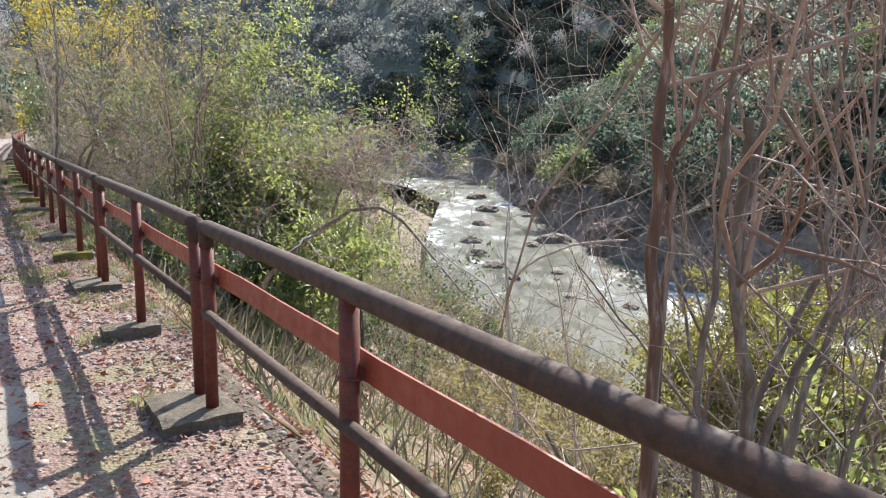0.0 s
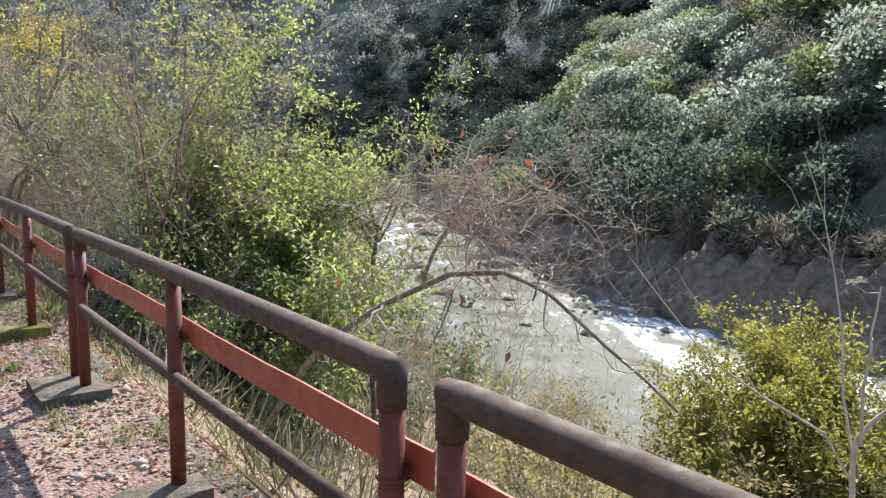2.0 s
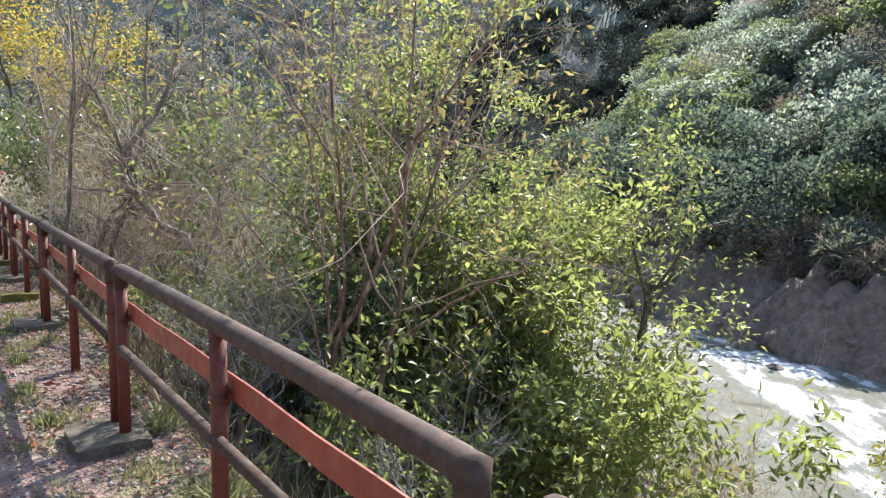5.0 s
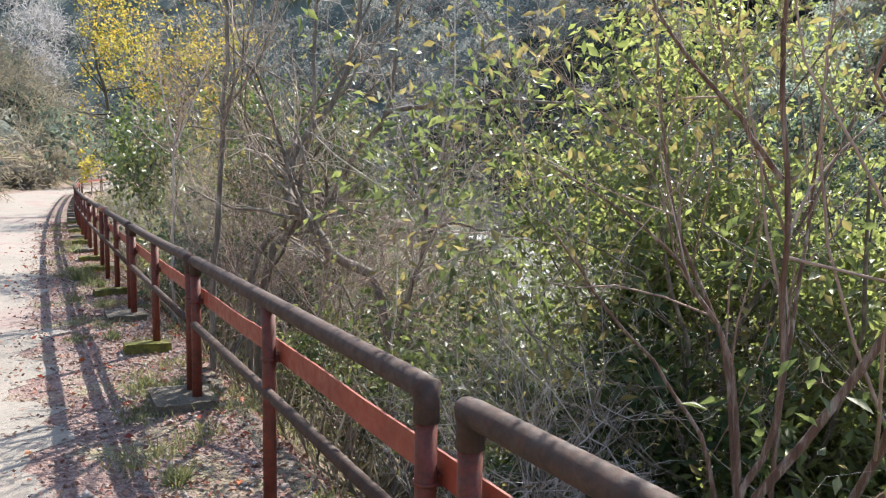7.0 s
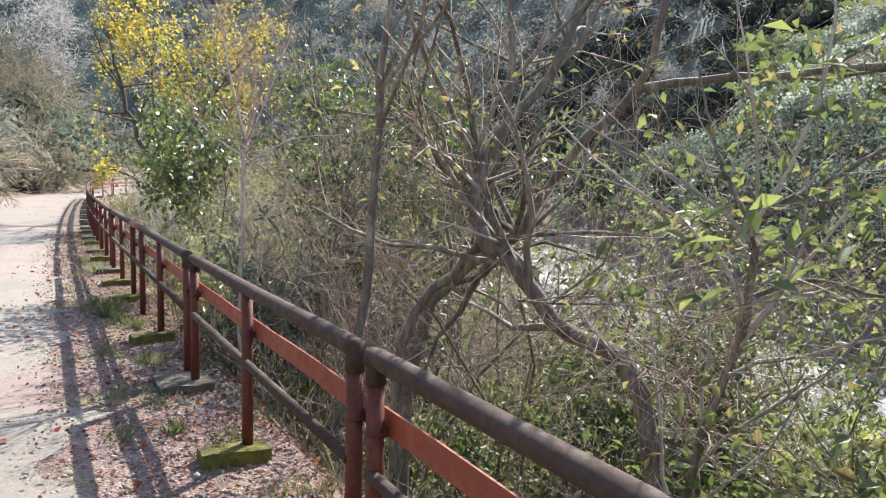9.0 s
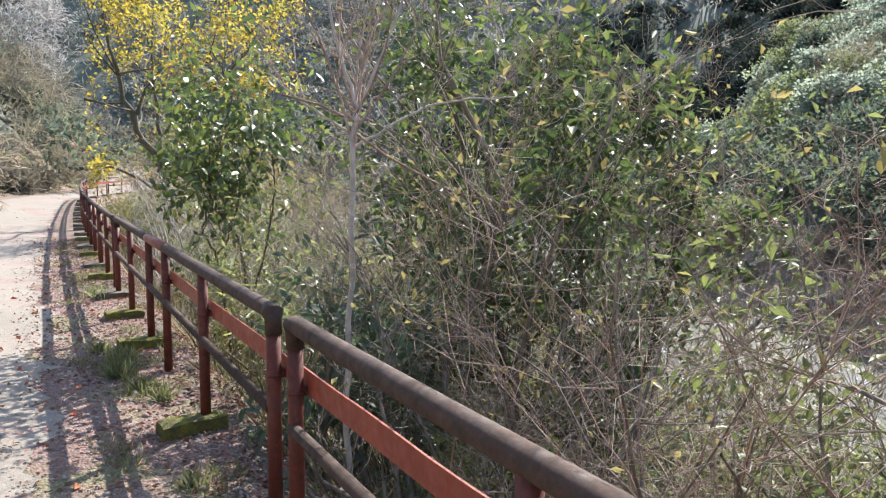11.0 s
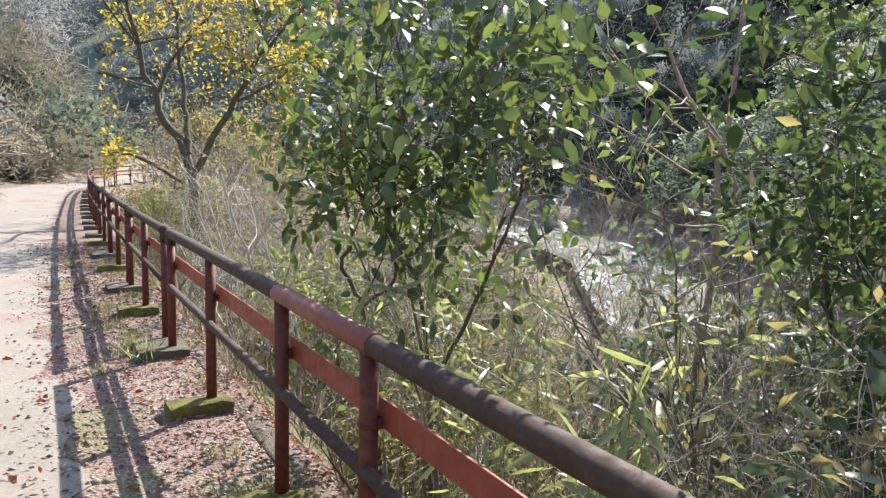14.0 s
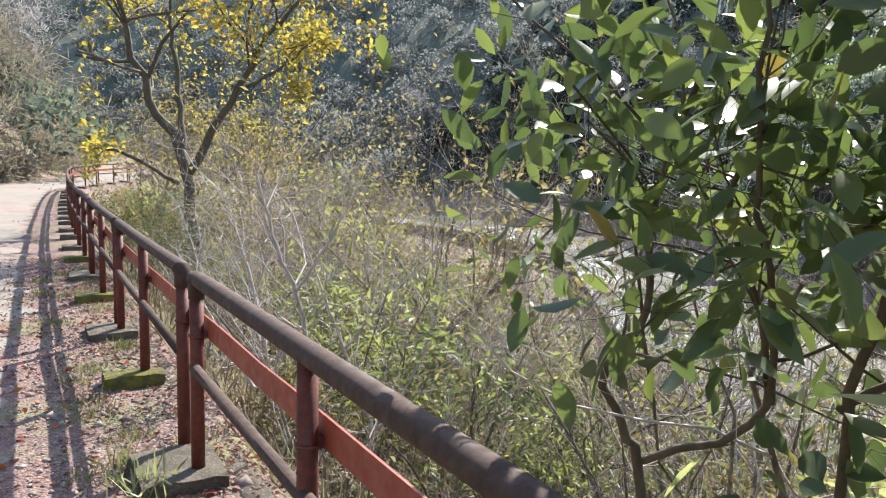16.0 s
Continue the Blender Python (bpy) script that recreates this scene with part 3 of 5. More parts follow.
def pipe(path, radius, sides=14):
    v, f = tubes([(path, radius if isinstance(radius, list) else [radius] * len(path))], sides)
    n = len(path)
    return v, f, n


def pipe_part(name, path, radius, material, parent, label="", sides=14):
    v, f, n = pipe(np.array(path, float), radius, sides)
    bm = bmesh.new()
    vs = [bm.verts.new(c) for c in v]
    for q in f:
        bm.faces.new([vs[i] for i in q])
    bm.faces.new(vs[:sides])
    bm.faces.new(vs[-sides:])
    bmesh.ops.recalc_face_normals(bm, faces=bm.faces)
    ob = part(name, bm, material, parent, label)
    for p in ob.data.polygons:
        p.use_smooth = len(p.vertices) == 4
    return ob


def box(bm, x0, x1, y0, y1, z0, z1):
    m = Matrix.Translation(((x0 + x1) / 2, (y0 + y1) / 2, (z0 + z1) / 2)) @ Matrix.Diagonal((x1 - x0, y1 - y0, z1 - z0, 1))
    bmesh.ops.create_cube(bm, size=1, matrix=m)


RAIL_Z, BAND_Z, LOW_Z = 0.86, 0.635, 0.46


def railing_panel(a0, a1, mids, seed, mended=None):
    p, q = rail_point(a0), rail_point(a1)
    d = q - p
    length = float(np.linalg.norm(d))
    rs = np.random.RandomState(seed)
    z0, z1 = float(rising(a0)), float(rising(a1))
    root = empty("railing_panel", (p[0], p[1], z0), "rust-red steel pipe railing panel with a flat orange-red band", "railing", "railing panels along the road edge")
    root.rotation_euler = (0, -math.atan2(z1 - z0, length), math.atan2(d[1], d[0]))
    k = length / (a1 - a0)
    sag = 0.0 if mended else rs.uniform(-0.008, 0.008)
    xs = np.linspace(0.10, length - 0.10, 9)
    top = [(0, 0, 0.77), (0, 0, 0.832), (0.003, 0, 0.857), (0.028, 0, RAIL_Z)]
    top += [(x, 0, RAIL_Z + sag * math.sin(math.pi * x / length)) for x in xs]
    top += [(length - 0.028, 0, RAIL_Z), (length - 0.003, 0, 0.857), (length, 0, 0.832), (length, 0, 0.77)]
    bore = [0.0355, 0.0355, 0.0455, 0.0355] + [0.0355] * 9 + [0.0355, 0.0455, 0.0355, 0.0355]
    pipe_part("top_rail", top, bore, M_RAIL, root, "dark weathered top pipe")
    pipe_part("lower_rail", [(0.0, 0.014, LOW_Z + sag), (length * 0.5, 0.014, LOW_Z), (length, 0.014, LOW_Z - sag)], 0.024, M_RAIL, root)
    for i, a in enumerate([a0, *mids, a1]):
        x = (a - a0) * k
        end = i in (0, len(mids) + 1)
        tilt = rs.uniform(-0.006, 0.006)
        pipe_part("post", [(x + tilt, 0, -0.12), (x + tilt / 2, 0, 0.4), (x, 0, 0.79 if end else 0.84)], 0.0303, M_POST, root)
        ring = [(x + 0.036 * math.cos(t), -0.004 + 0.036 * math.sin(t), BAND_Z - 0.03) for t in np.linspace(-0.5, math.pi + 0.5, 11)]
        pipe_part("clamp", ring, 0.0055, M_POST, root, "thin steel strap round the post", 6)
        bm = bmesh.new()
        box(bm, x - 0.014, x + 0.032, -0.050, -0.026, BAND_Z - 0.046, BAND_Z - 0.012)
        part("bracket", bm, M_POST, root)
    if mended:
        pipe_part("mended_rail", [((mended[0] - a0) * k, 0, RAIL_Z + 0.002), ((mended[1] - a0) * k, 0, RAIL_Z + 0.002)], 0.0385, M_RAIL_NEW, root, "newer red sleeve on the top pipe")
    bm = bmesh.new()
    box(bm, -0.10, length + 0.10, -0.052, -0.044, BAND_Z - 0.046, BAND_Z + 0.046)
    long_edges = [e for e in bm.edges if abs((e.verts[0].co - e.verts[1].co).x) > 1]
    bmesh.ops.subdivide_edges(bm, edges=long_edges, cuts=14)
    for v in bm.verts:
        w = 0.004 * math.sin(3.1 * v.co.x + seed) + 0.003 * math.sin(7.3 * v.co.x + 2 * seed)
        v.co.z += w + 0.003 * noise.noise(Vector((v.co.x * 9, seed, v.co.z * 5)))
        v.co.y += 0.4 * w
    part("band", bm, M_BAND, root, "flat orange-red steel band")
    return root


def concrete_block(a, across, along, tall, mossy, seed, lean=0.0):
    bm = bmesh.new()
    box(bm, -along / 2, along / 2, -across * 0.3, across * 0.7, -0.12, tall)
    bmesh.ops.subdivide_edges(bm, edges=bm.edges[:], cuts=5, use_grid_fill=True)
    for v in bm.verts:
        ex, ey = abs(v.co.x) / along * 2, abs(v.co.y - across * 0.2) / across * 2
        wear = max(0, ex - 0.75) + max(0, ey - 0.75)
        shift = Vector((seed * 3.7, 1.3, 0))
        v.co += noise.noise_vector(v.co * 7 + shift) * 0.010 + noise.noise_vector(v.co * 31 + shift) * 0.006
        if v.co.z > 0.01 + tall - 0.03:
            v.co.z -= 0.045 * wear * (0.7 + noise.noise(v.co * 12 + shift))
    ob = part("concrete_block", bm, M_MOSSY if mossy else M_CONCRETE)
    p, q = rail_point(a), rail_point(a + 0.1)
    ob.location = (p[0], p[1], float(rising(a)))
    ob.rotation_euler = (0, 0, math.atan2(q[1] - p[1], q[0] - p[0]) + lean)
    tagged(ob, "moss-covered concrete footing block under a post" if mossy else "weathered grey concrete footing block under railing posts", "footing", "footing blocks under the railing")


PANELS = [(-4.75, -1.72, [-3.24]), (-1.52, 1.52, [0.0]), (1.74, 4.82, [3.25]), (5.05, 8.05, [6.49]), (8.27, 11.34, [9.73]), (11.52, 14.49, [13.02]),
          (14.77, 21.40, [16.22, 17.62, 18.54, 19.97]), (21.74, 24.50, [23.10])]
a_ = 24.74
while a_ < 58:
    PANELS.append((a_, a_ + 3.03, [a_ + 1.51]))
    a_ += 3.23
for i, (a0, a1, mids) in enumerate(PANELS):
    railing_panel(a0, a1, mids, 50 + i, (17.58, 18.58) if len(mids) == 4 else None)
    concrete_block(a1 + 0.1, 0.36, 0.44, 0.0, False, i)
    for j, a in enumerate(mids):
        if a in (9.73, 17.62):
            continue
        concrete_block(a - 0.02, 0.36, 0.17, 0.015, a > 6 and a < 31, 60 + i + 9 * j, random.uniform(-0.1, 0.1))

ea = np.arange(-6, 34, 0.5)
ring = []
for off, dz in ((0.15, -0.35), (0.15, -0.078), (0.17, -0.066), (0.27, -0.068), (0.29, -0.08), (0.31, -1.2)):
    rr_ = bend(ea) + off + 0.012 * wave(ea, ea * 0, 70, 1.1)
    ring.append(np.column_stack([world_xy(ea, rr_), np.full(len(ea), dz) + 0.008 * wave(ea, ea * 0 + off, 71, 1.7)]))
V = np.stack(ring, 1)
ix = np.arange(V.shape[0] * V.shape[1]).reshape(V.shape[:2])
tagged(new("retaining_edge", raw_mesh("retaining_edge", V.reshape(-1, 3), np.stack([ix[:-1, :-1], ix[:-1, 1:], ix[1:, 1:], ix[1:, :-1]], -1).reshape(-1, 4)[:, ::-1], M_CONCRETE)),
       "old concrete edge of the retaining wall under the railing", "kerb", kind="structure")

# ---------------------------------------------------------------- far woods


def crowns(name, label, spots, radius, material, seed, cards=46, card=(0.78, 0.55), lobes=5, squash=0.8, lift=0.75):
    """Tree crowns as many small leaf clumps over lumpy lobes."""
    rs = np.random.RandomState(seed)
    at, way = [], []
    for s in spots:
        rad = radius * rs.uniform(0.6, 1.35)
        c = np.array(s) + np.array([0, 0, rad * lift])
        for k in range(lobes):
            o = rs.normal(size=3)
            o = o / np.linalg.norm(o) * np.array([1, 1, 0.75]) * rad * 0.62
            if k == 0:
                o = np.array([0, 0, rad * 0.45])
            lr = rad * rs.uniform(0.38, 0.62)
            g = rs.normal(size=(cards, 3))
            g /= np.linalg.norm(g, axis=1, keepdims=True)
            g[:, 2] = np.abs(g[:, 2]) * np.where(rs.rand(cards) < 0.75, 1, -1)
            at.append(c + (o + g * lr * rs.uniform(0.12, 1.35, cards)[:, None] ** 0.6) * np.array([1, 1, squash]))
            way.append(g + rs.normal(size=g.shape) * 0.8)
    at, way = np.concatenate(at), np.concatenate(way)
    v, f = leaves(rs, at, way, *card, fold=0.2)
    ob = tagged(new(name, raw_mesh(name, v, f, material)), label, "forest", kind="stuff")
    return ob


def scatter(rs, a0, a1, r0, r1, gap, from_far=True, jitter=0.45):
    out = []
    a = a0
    while a < a1:
        edge = np.interp(a, SHORE_A, SHORE_FAR) if from_far else float(bend(a))
        r = r0
        while r < r1:
            g = gap * (1 + max(0, r - 30) / 160) if from_far else gap
            out.append(spot(a + rs.normal() * gap * jitter, edge + r + rs.normal() * g * jitter))
            r += g
        a += gap * (1.0 if a < 90 else 1.15)
    return out


def sorted_spots(rs, a0, a1, r0, r1, gap, shares, jitter=0.65):
    """Crown places dealt out to kinds of tree by their shares."""
    spots = scatter(rs, a0, a1, r0, r1, gap, jitter=jitter)
    rs.shuffle(spots)
    cuts = (np.cumsum((0,) + shares) / sum(shares) * len(spots)).astype(int)
    return [spots[p:q] for p, q in zip(cuts[:-1], cuts[1:])]


FOOT = ("dark evergreen trees above the far river bank", "grey leafless trees above the far river bank", "pale green trees above the far river bank")
SIDE = ("dark evergreen woods covering the far hillside", "grey leafless trees among the hillside woods", "pale green crowns among the hillside woods")
rs = np.random.RandomState(77)
dark, bare, fresh = sorted_spots(rs, -14, 80, 6.4, 15, 3.0, (84, 10, 6))
crowns("bank_woods", FOOT[0], dark, 3.0, M_WOODS, 91, cards=190, card=(0.40, 0.26))
crowns("bank_bare_trees", FOOT[1], bare, 2.7, M_WOODS_BARE, 92, cards=110, card=(0.6, 0.05), squash=1.05)
crowns("bank_fresh_trees", FOOT[2], fresh, 2.8, M_WOODS_LIGHT, 93, cards=190, card=(0.40, 0.26))
dark, bare, fresh, soft_ = sorted_spots(rs, -14, 78, 15, 46, 3.1, (14, 18, 20, 48))
crowns("bank_woods", FOOT[0], dark, 3.0, M_WOODS, 95, cards=150, card=(0.44, 0.29))
crowns("bank_bare_trees", FOOT[1], bare, 2.7, M_WOODS_BARE, 96, cards=130, card=(0.6, 0.06), squash=1.05)
crowns("bank_fresh_trees", FOOT[2], fresh, 2.6, M_WOODS_LIGHT, 97, cards=150, card=(0.44, 0.29))
crowns("bank_haze_tinted_trees", "grey-green trees coloured pale for haze half-way up the far hillside", soft_, 2.9, M_WOODS_HAZE, 98, cards=150, card=(0.44, 0.29))
dark, bare, fresh, soft_ = sorted_spots(rs, -20, 70, 46, 112, 3.7, (20, 24, 22, 34), 0.7)
crowns("far_hillside_woods", SIDE[0], dark, 3.2, M_WOODS, 81, cards=90, card=(0.62, 0.42))
crowns("far_bare_trees", SIDE[1], bare, 2.8, M_WOODS_BARE, 82, card=(0.9, 0.12), squash=1.05)
crowns("far_fresh_trees", SIDE[2], fresh, 2.9, M_WOODS_LIGHT, 83, cards=90, card=(0.62, 0.42))
crowns("far_haze_tinted_trees", "grey-green trees coloured pale for haze high on the far hillside", soft_, 3.1, M_WOODS_HAZE, 99, cards=90, card=(0.62, 0.42))
# spur woods: hillside shade comes from their dark leaf colour
dark, bare = sorted_spots(rs, 80, 121, 6.0, 46, 3.3, (88, 12))
crowns("spur_woods", "evergreen woods on the steep spur upstream, coloured dark for its shade", dark, 3.3, M_WOODS_SHADE, 101, cards=110, card=(0.55, 0.36))
crowns("spur_bare_trees", "grey leafless trees on the steep spur upstream", bare, 2.8, M_WOODS_BARE, 102, cards=70, card=(0.7, 0.06), squash=1.05)
dark, bare = sorted_spots(rs, 74, 121, 46, 150, 4.4, (84, 16), 0.7)
crowns("spur_woods", "evergreen woods on the steep spur upstream, coloured dark for its shade", dark, 4.0, M_WOODS_SHADE, 103, cards=60, card=(0.85, 0.58))
crowns("spur_bare_trees", "grey leafless trees on the steep spur upstream", bare, 3.2, M_WOODS_BARE, 104, cards=40, card=(0.9, 0.1), squash=1.05)
pale = [spot(a, r) + Vector((0, 0, 1.5)) for a, r in ((98, 97), (99.5, 92), (97, 102), (131, 99), (128, 95), (62, 88))]
crowns("pale_spur_trees", "pale whitish leafless trees standing out of dark woods", pale, 3.4, M_PALE, 105, cards=110, card=(0.8, 0.08), squash=1.2)
beyond = scatter(rs, 122, 262, 112, 175, 7.5, jitter=0.6) + scatter(rs, 215, 262, 6, 112, 6.5, jitter=0.6)
upstream = scatter(rs, 122, 215, 6.0, 120, 4.0, jitter=0.7)
crowns("upstream_woods", "woods on the hillside upstream, coloured blue-grey for haze", upstream, 4.2, M_RIDGE_HAZE, 89, cards=44, card=(0.8, 0.55))
crowns("distant_woods", "evergreen woods coloured pale for haze on the ridge where the valley turns", beyond, 5.2, M_RIDGE_HAZE, 88, cards=34, card=(1.3, 0.9))
crowns("far_scrub", "brown dry scrub along the foot of the far hillside", [spot(a, np.interp(a, SHORE_A, SHORE_FAR) + rs.uniform(3.0, 6.5)) for a in rs.uniform(-10, 90, 190)],
       1.0, M_WOODS_BARE, 84, cards=40, card=(0.8, 0.07), squash=1.1)
left_spots = scatter(rs, 34, 190, -44, -6.0, 3.4, False, 0.6)
rs.shuffle(left_spots)
h1 = int(len(left_spots) * 0.55)
crowns("roadside_bare_trees", "tangled leafless trees on the slope above the road", left_spots[:h1], 2.6, M_WOODS_BARE, 85, cards=70, card=(0.8, 0.06), squash=1.2)
pale = [spot(a, float(bend(a)) - 7.5) + Vector((0, 0, z)) for a, z in ((66, 5.5), (69, 7.5), (72, 5.0), (60, 6.0))]
crowns("pale_blossoming_trees", "pale whitish trees on the slope above the road", pale, 2.4, M_PALE, 94, cards=120, card=(0.5, 0.06), squash=1.0)
crowns("roadside_scrub", "dry brown scrub at the foot of the slope above the road", [spot(a, bend(a) - rs.uniform(4.9, 7.0)) for a in rs.uniform(22, 110, 170)], 0.75, M_WOODS_BARE, 87, cards=50,
       card=(0.5, 0.05), squash=1.1, lift=0.4)
crowns("roadside_evergreens", "blue-green evergreen trees on the slope above the road", left_spots[h1:], 2.2, M_WOODS, 86, cards=50, card=(0.5, 0.3))

# ---------------------------------------------------------------- plants beside the railing


def bare_shrub(name, label, base, seed, stems=6, tall=2.4, fan=0.45, lean=(0, 0, 0), kids=(6, 5, 4), radius=0.016, bark=None, twig=None, leaf=None, leaf_size=(0.05, 0.022), per_tip=1,
               wiggle=0.13, rise=0.06, category="shrub", group="", big=False, spread=0.9, root_r=0.12, jitter=0.04, droop=0.3, joined=False):
    rs = np.random.RandomState(seed)
    out, tips = {}, []
    for _ in range(stems):
        d = np.array([rs.normal() * fan, rs.normal() * fan, 1.0]) + np.array(lean)
        b = np.array(base) + np.array([rs.normal() * root_r, rs.normal() * root_r, -0.08])
        grow(rs, b, d, tall * rs.uniform(0.7, 1.15), radius * rs.uniform(0.6, 1.3), 0, out, tips, wiggle, rise, kids, spread, 0.3, 9)
    return plant(name, base, label, category, out, tips, rs, bark or M_BARK, twig or M_TWIG, leaf, leaf_size, per_tip, jitter, big, group, droop, joined=joined)


def limb_tree(name, label, base, seed, limbs, kids=(6, 5, 4), bark=None, twig=None, leaf=None, leaf_size=(0.05, 0.022), per_tip=1, wiggle=0.15, rise=0.05, spread=0.9, big=False,
              jitter=0.05, first=0.2, droop=0.3, category="tree", reach=9.0):
    """A tree of given main limbs: (points, thick end, thin end), from which branches grow."""
    rs = np.random.RandomState(seed)
    out, tips = {}, []
    spans = [np.linalg.norm(np.diff(smooth_line(p, 16), axis=0), axis=1).sum() for p, _, _ in limbs]
    for (pts, r0, r1), span in zip(limbs, spans):
        share = min(max(span / (sum(spans) / len(spans)), 0.35), 1.5)
        line = smooth_line(pts, 16)
        line[1:-1] += rs.normal(size=(14, 3)) * r0 * 0.35
        rad = np.linspace(r0, r1, 16)
        out.setdefault(0, []).append((line, rad))
        branch_line(rs, line, rad, 0, out, tips, wiggle, rise, (kids[0] * share, *kids[1:]), spread, 0.3, first, reach)
    return plant(name, base, label, category, out, tips, rs, bark or M_BARK, twig or M_TWIG, leaf, leaf_size, per_tip, jitter, big, "", droop)


def foot(x, y):
    return (x, y, ground_z(x, y))


def evergreen(name, label, base, seed, tall, fan, leaf, size, stems=5, kids=(7, 6, 5), per_tip=3, lean=(0, 0, 0), big=False, radius=0.03, jitter=0.07, droop=0.35, twig=None, joined=False):
    return bare_shrub(name, label, base, seed, stems, tall, fan, lean, kids, radius, M_BARK, twig or M_TWIG, leaf, size, per_tip, 0.14, 0.05, "evergreen shrub", "evergreen shrubs on the slope", big, 1.0, 0.15, jitter, droop, joined)


# tall red-barked stems and a grey multi-stemmed shrub close behind the railing
GZ = ground_z(1.0, 1.2)
limb_tree("red_stemmed_shrub", "tall red-barked shrub with peeling pale strips and bare twigs", foot(0.87, 1.15), 207,
          [([(0.88, 1.15, GZ - 0.1), (0.87, 1.12, 0.63), (0.86, 1.13, 1.01), (0.85, 1.13, 1.31), (0.86, 1.13, 1.63), (0.87, 1.13, 2.3)], 0.019, 0.011),
           ([(0.91, 1.18, GZ - 0.1), (0.90, 1.17, 0.74), (0.90, 1.17, 1.10), (0.90, 1.17, 1.26), (0.96, 1.15, 1.42), (1.02, 1.15, 1.7)], 0.012, 0.007)],
          kids=(7, 5, 3), bark=M_BARK_RED, twig=M_TWIG_RED, first=0.55, category="shrub")
limb_tree("grey_shrub", "grey multi-stemmed bare shrub with a broken stub and dense fine twigs", foot(1.15, 1.22), 202,
          [([(1.18, 1.23, GZ - 0.1), (1.17, 1.23, 0.49), (1.12, 1.25, 0.82), (1.11, 1.25, 1.13), (1.11, 1.25, 1.36)], 0.0186, 0.0136),
           ([(1.12, 1.25, 1.10), (1.18, 1.30, 1.39), (1.23, 1.34, 1.53), (1.31, 1.40, 1.8), (1.4, 1.45, 2.2)], 0.0099, 0.0050),
           ([(1.06, 1.18, GZ - 0.1), (1.01, 1.18, 0.62), (1.03, 1.17, 0.91), (1.03, 1.17, 1.24), (1.03, 1.18, 1.48), (1.07, 1.17, 1.9)], 0.0112, 0.0056),
           ([(1.15, 1.2, 0.1), (1.20, 1.22, 0.46), (1.28, 1.21, 0.69), (1.37, 1.20, 0.91), (1.47, 1.2, 1.1), (1.6, 1.2, 1.5)], 0.0136, 0.0062),
           ([(1.17, 1.24, 0.4), (1.21, 1.26, 0.64), (1.33, 1.26, 0.93), (1.37, 1.30, 1.14), (1.39, 1.34, 1.39), (1.42, 1.4, 1.9)], 0.0124, 0.0056),
           ([(1.16, 1.1, GZ - 0.1), (1.22, 1.10, 0.48), (1.29, 1.11, 0.77), (1.37, 1.13, 1.03), (1.39, 1.17, 1.26), (1.42, 1.22, 1.7)], 0.0112, 0.0056),
           ([(1.12, 1.2, 0.42), (1.05, 1.17, 0.51), (0.87, 1.18, 0.74), (0.67, 1.17, 0.98)], 0.0068, 0.0019)],
          kids=(9, 6, 4), bark=M_BARK, twig=M_TWIG_RED, wiggle=0.2, first=0.45, category="shrub")
for i, (x, y, n, h) in enumerate(((1.75, 1.5, 5, 2.3), (2.1, 1.7, 6, 2.4), (1.7, 2.0, 5, 2.4))):
    bare_shrub("bare_shrub", "leafless brown shrub with many thin upright stems", foot(x, y), 210 + i, n, h, 0.22, kids=(7, 5, 4), radius=0.017, bark=M_BARK, twig=M_TWIG_RED if i % 2 else M_TWIG,
               group="bare shrubs on the slope")
evergreen("evergreen_shrub", "leafy evergreen shrub behind bare stems", foot(2.05, 1.95), 215, 1.25, 0.3, M_LEAF_BRIGHT, (0.07, 0.032), 6, (6, 5, 4), 2)
# dead leaning tree with a twig tangle
limb_tree("dead_leaning_tree", "dead grey tree arching over the slope with tangled twigs", foot(-1.7, 6.7), 226,
          [([(-1.9, 6.9, ground_z(-1.9, 6.9) - 0.1), (-1.35, 6.25, -0.1), (-0.64, 5.66, 0.53), (-0.2, 5.2, 0.68), (0.1, 4.8, 0.52), (0.45, 4.3, 0.2)], 0.026, 0.007),
           ([(-0.64, 5.51, 0.55), (-0.59, 5.48, 0.74), (-0.48, 5.44, 0.96), (-0.41, 5.40, 1.10), (-0.36, 5.36, 1.25)], 0.013, 0.0070),
           ([(-0.39, 5.40, 1.13), (-0.22, 5.28, 1.07), (-0.07, 5.16, 1.07), (0.06, 5.06, 1.15), (0.22, 5.01, 1.24)], 0.010, 0.0030),
           ([(-0.36, 5.35, 1.10), (-0.15, 5.33, 1.13), (0.08, 5.32, 1.22), (0.23, 5.32, 1.32), (0.29, 5.32, 1.40)], 0.008, 0.0030),
           ([(-0.43, 5.41, 1.19), (-0.66, 5.53, 1.12), (-0.90, 5.64, 1.06), (-1.16, 5.71, 0.99)], 0.009, 0.0030),
           ([(-0.67, 5.47, 1.05), (-0.69, 5.44, 1.25), (-0.75, 5.43, 1.50)], 0.007, 0.0020),
           ([(0.02, 5.24, 1.33), (0.20, 5.15, 1.20), (0.35, 5.07, 1.07), (0.43, 5.00, 0.92)], 0.004, 0.0015),
           ([(-0.04, 5.23, 1.20), (-0.14, 5.25, 1.32), (-0.15, 5.27, 1.47)], 0.006, 0.0020),
           ([(-0.47, 5.39, 0.55), (-0.51, 5.33, 0.43), (-0.59, 5.27, 0.27)], 0.006, 0.0040),
           ([(-0.09, 4.96, 0.58), (-0.07, 4.87, 0.74), (0.01, 4.83, 0.83), (0.08, 4.84, 1.01)], 0.006, 0.0020)],
          kids=(8, 5, 3), wiggle=0.42, rise=0.0, spread=1.1, twig=M_TWIG_PALE, leaf=M_LITTER, leaf_size=(0.07, 0.035), per_tip=0.015, first=0.3, reach=0.36)
rs = np.random.RandomState(222)
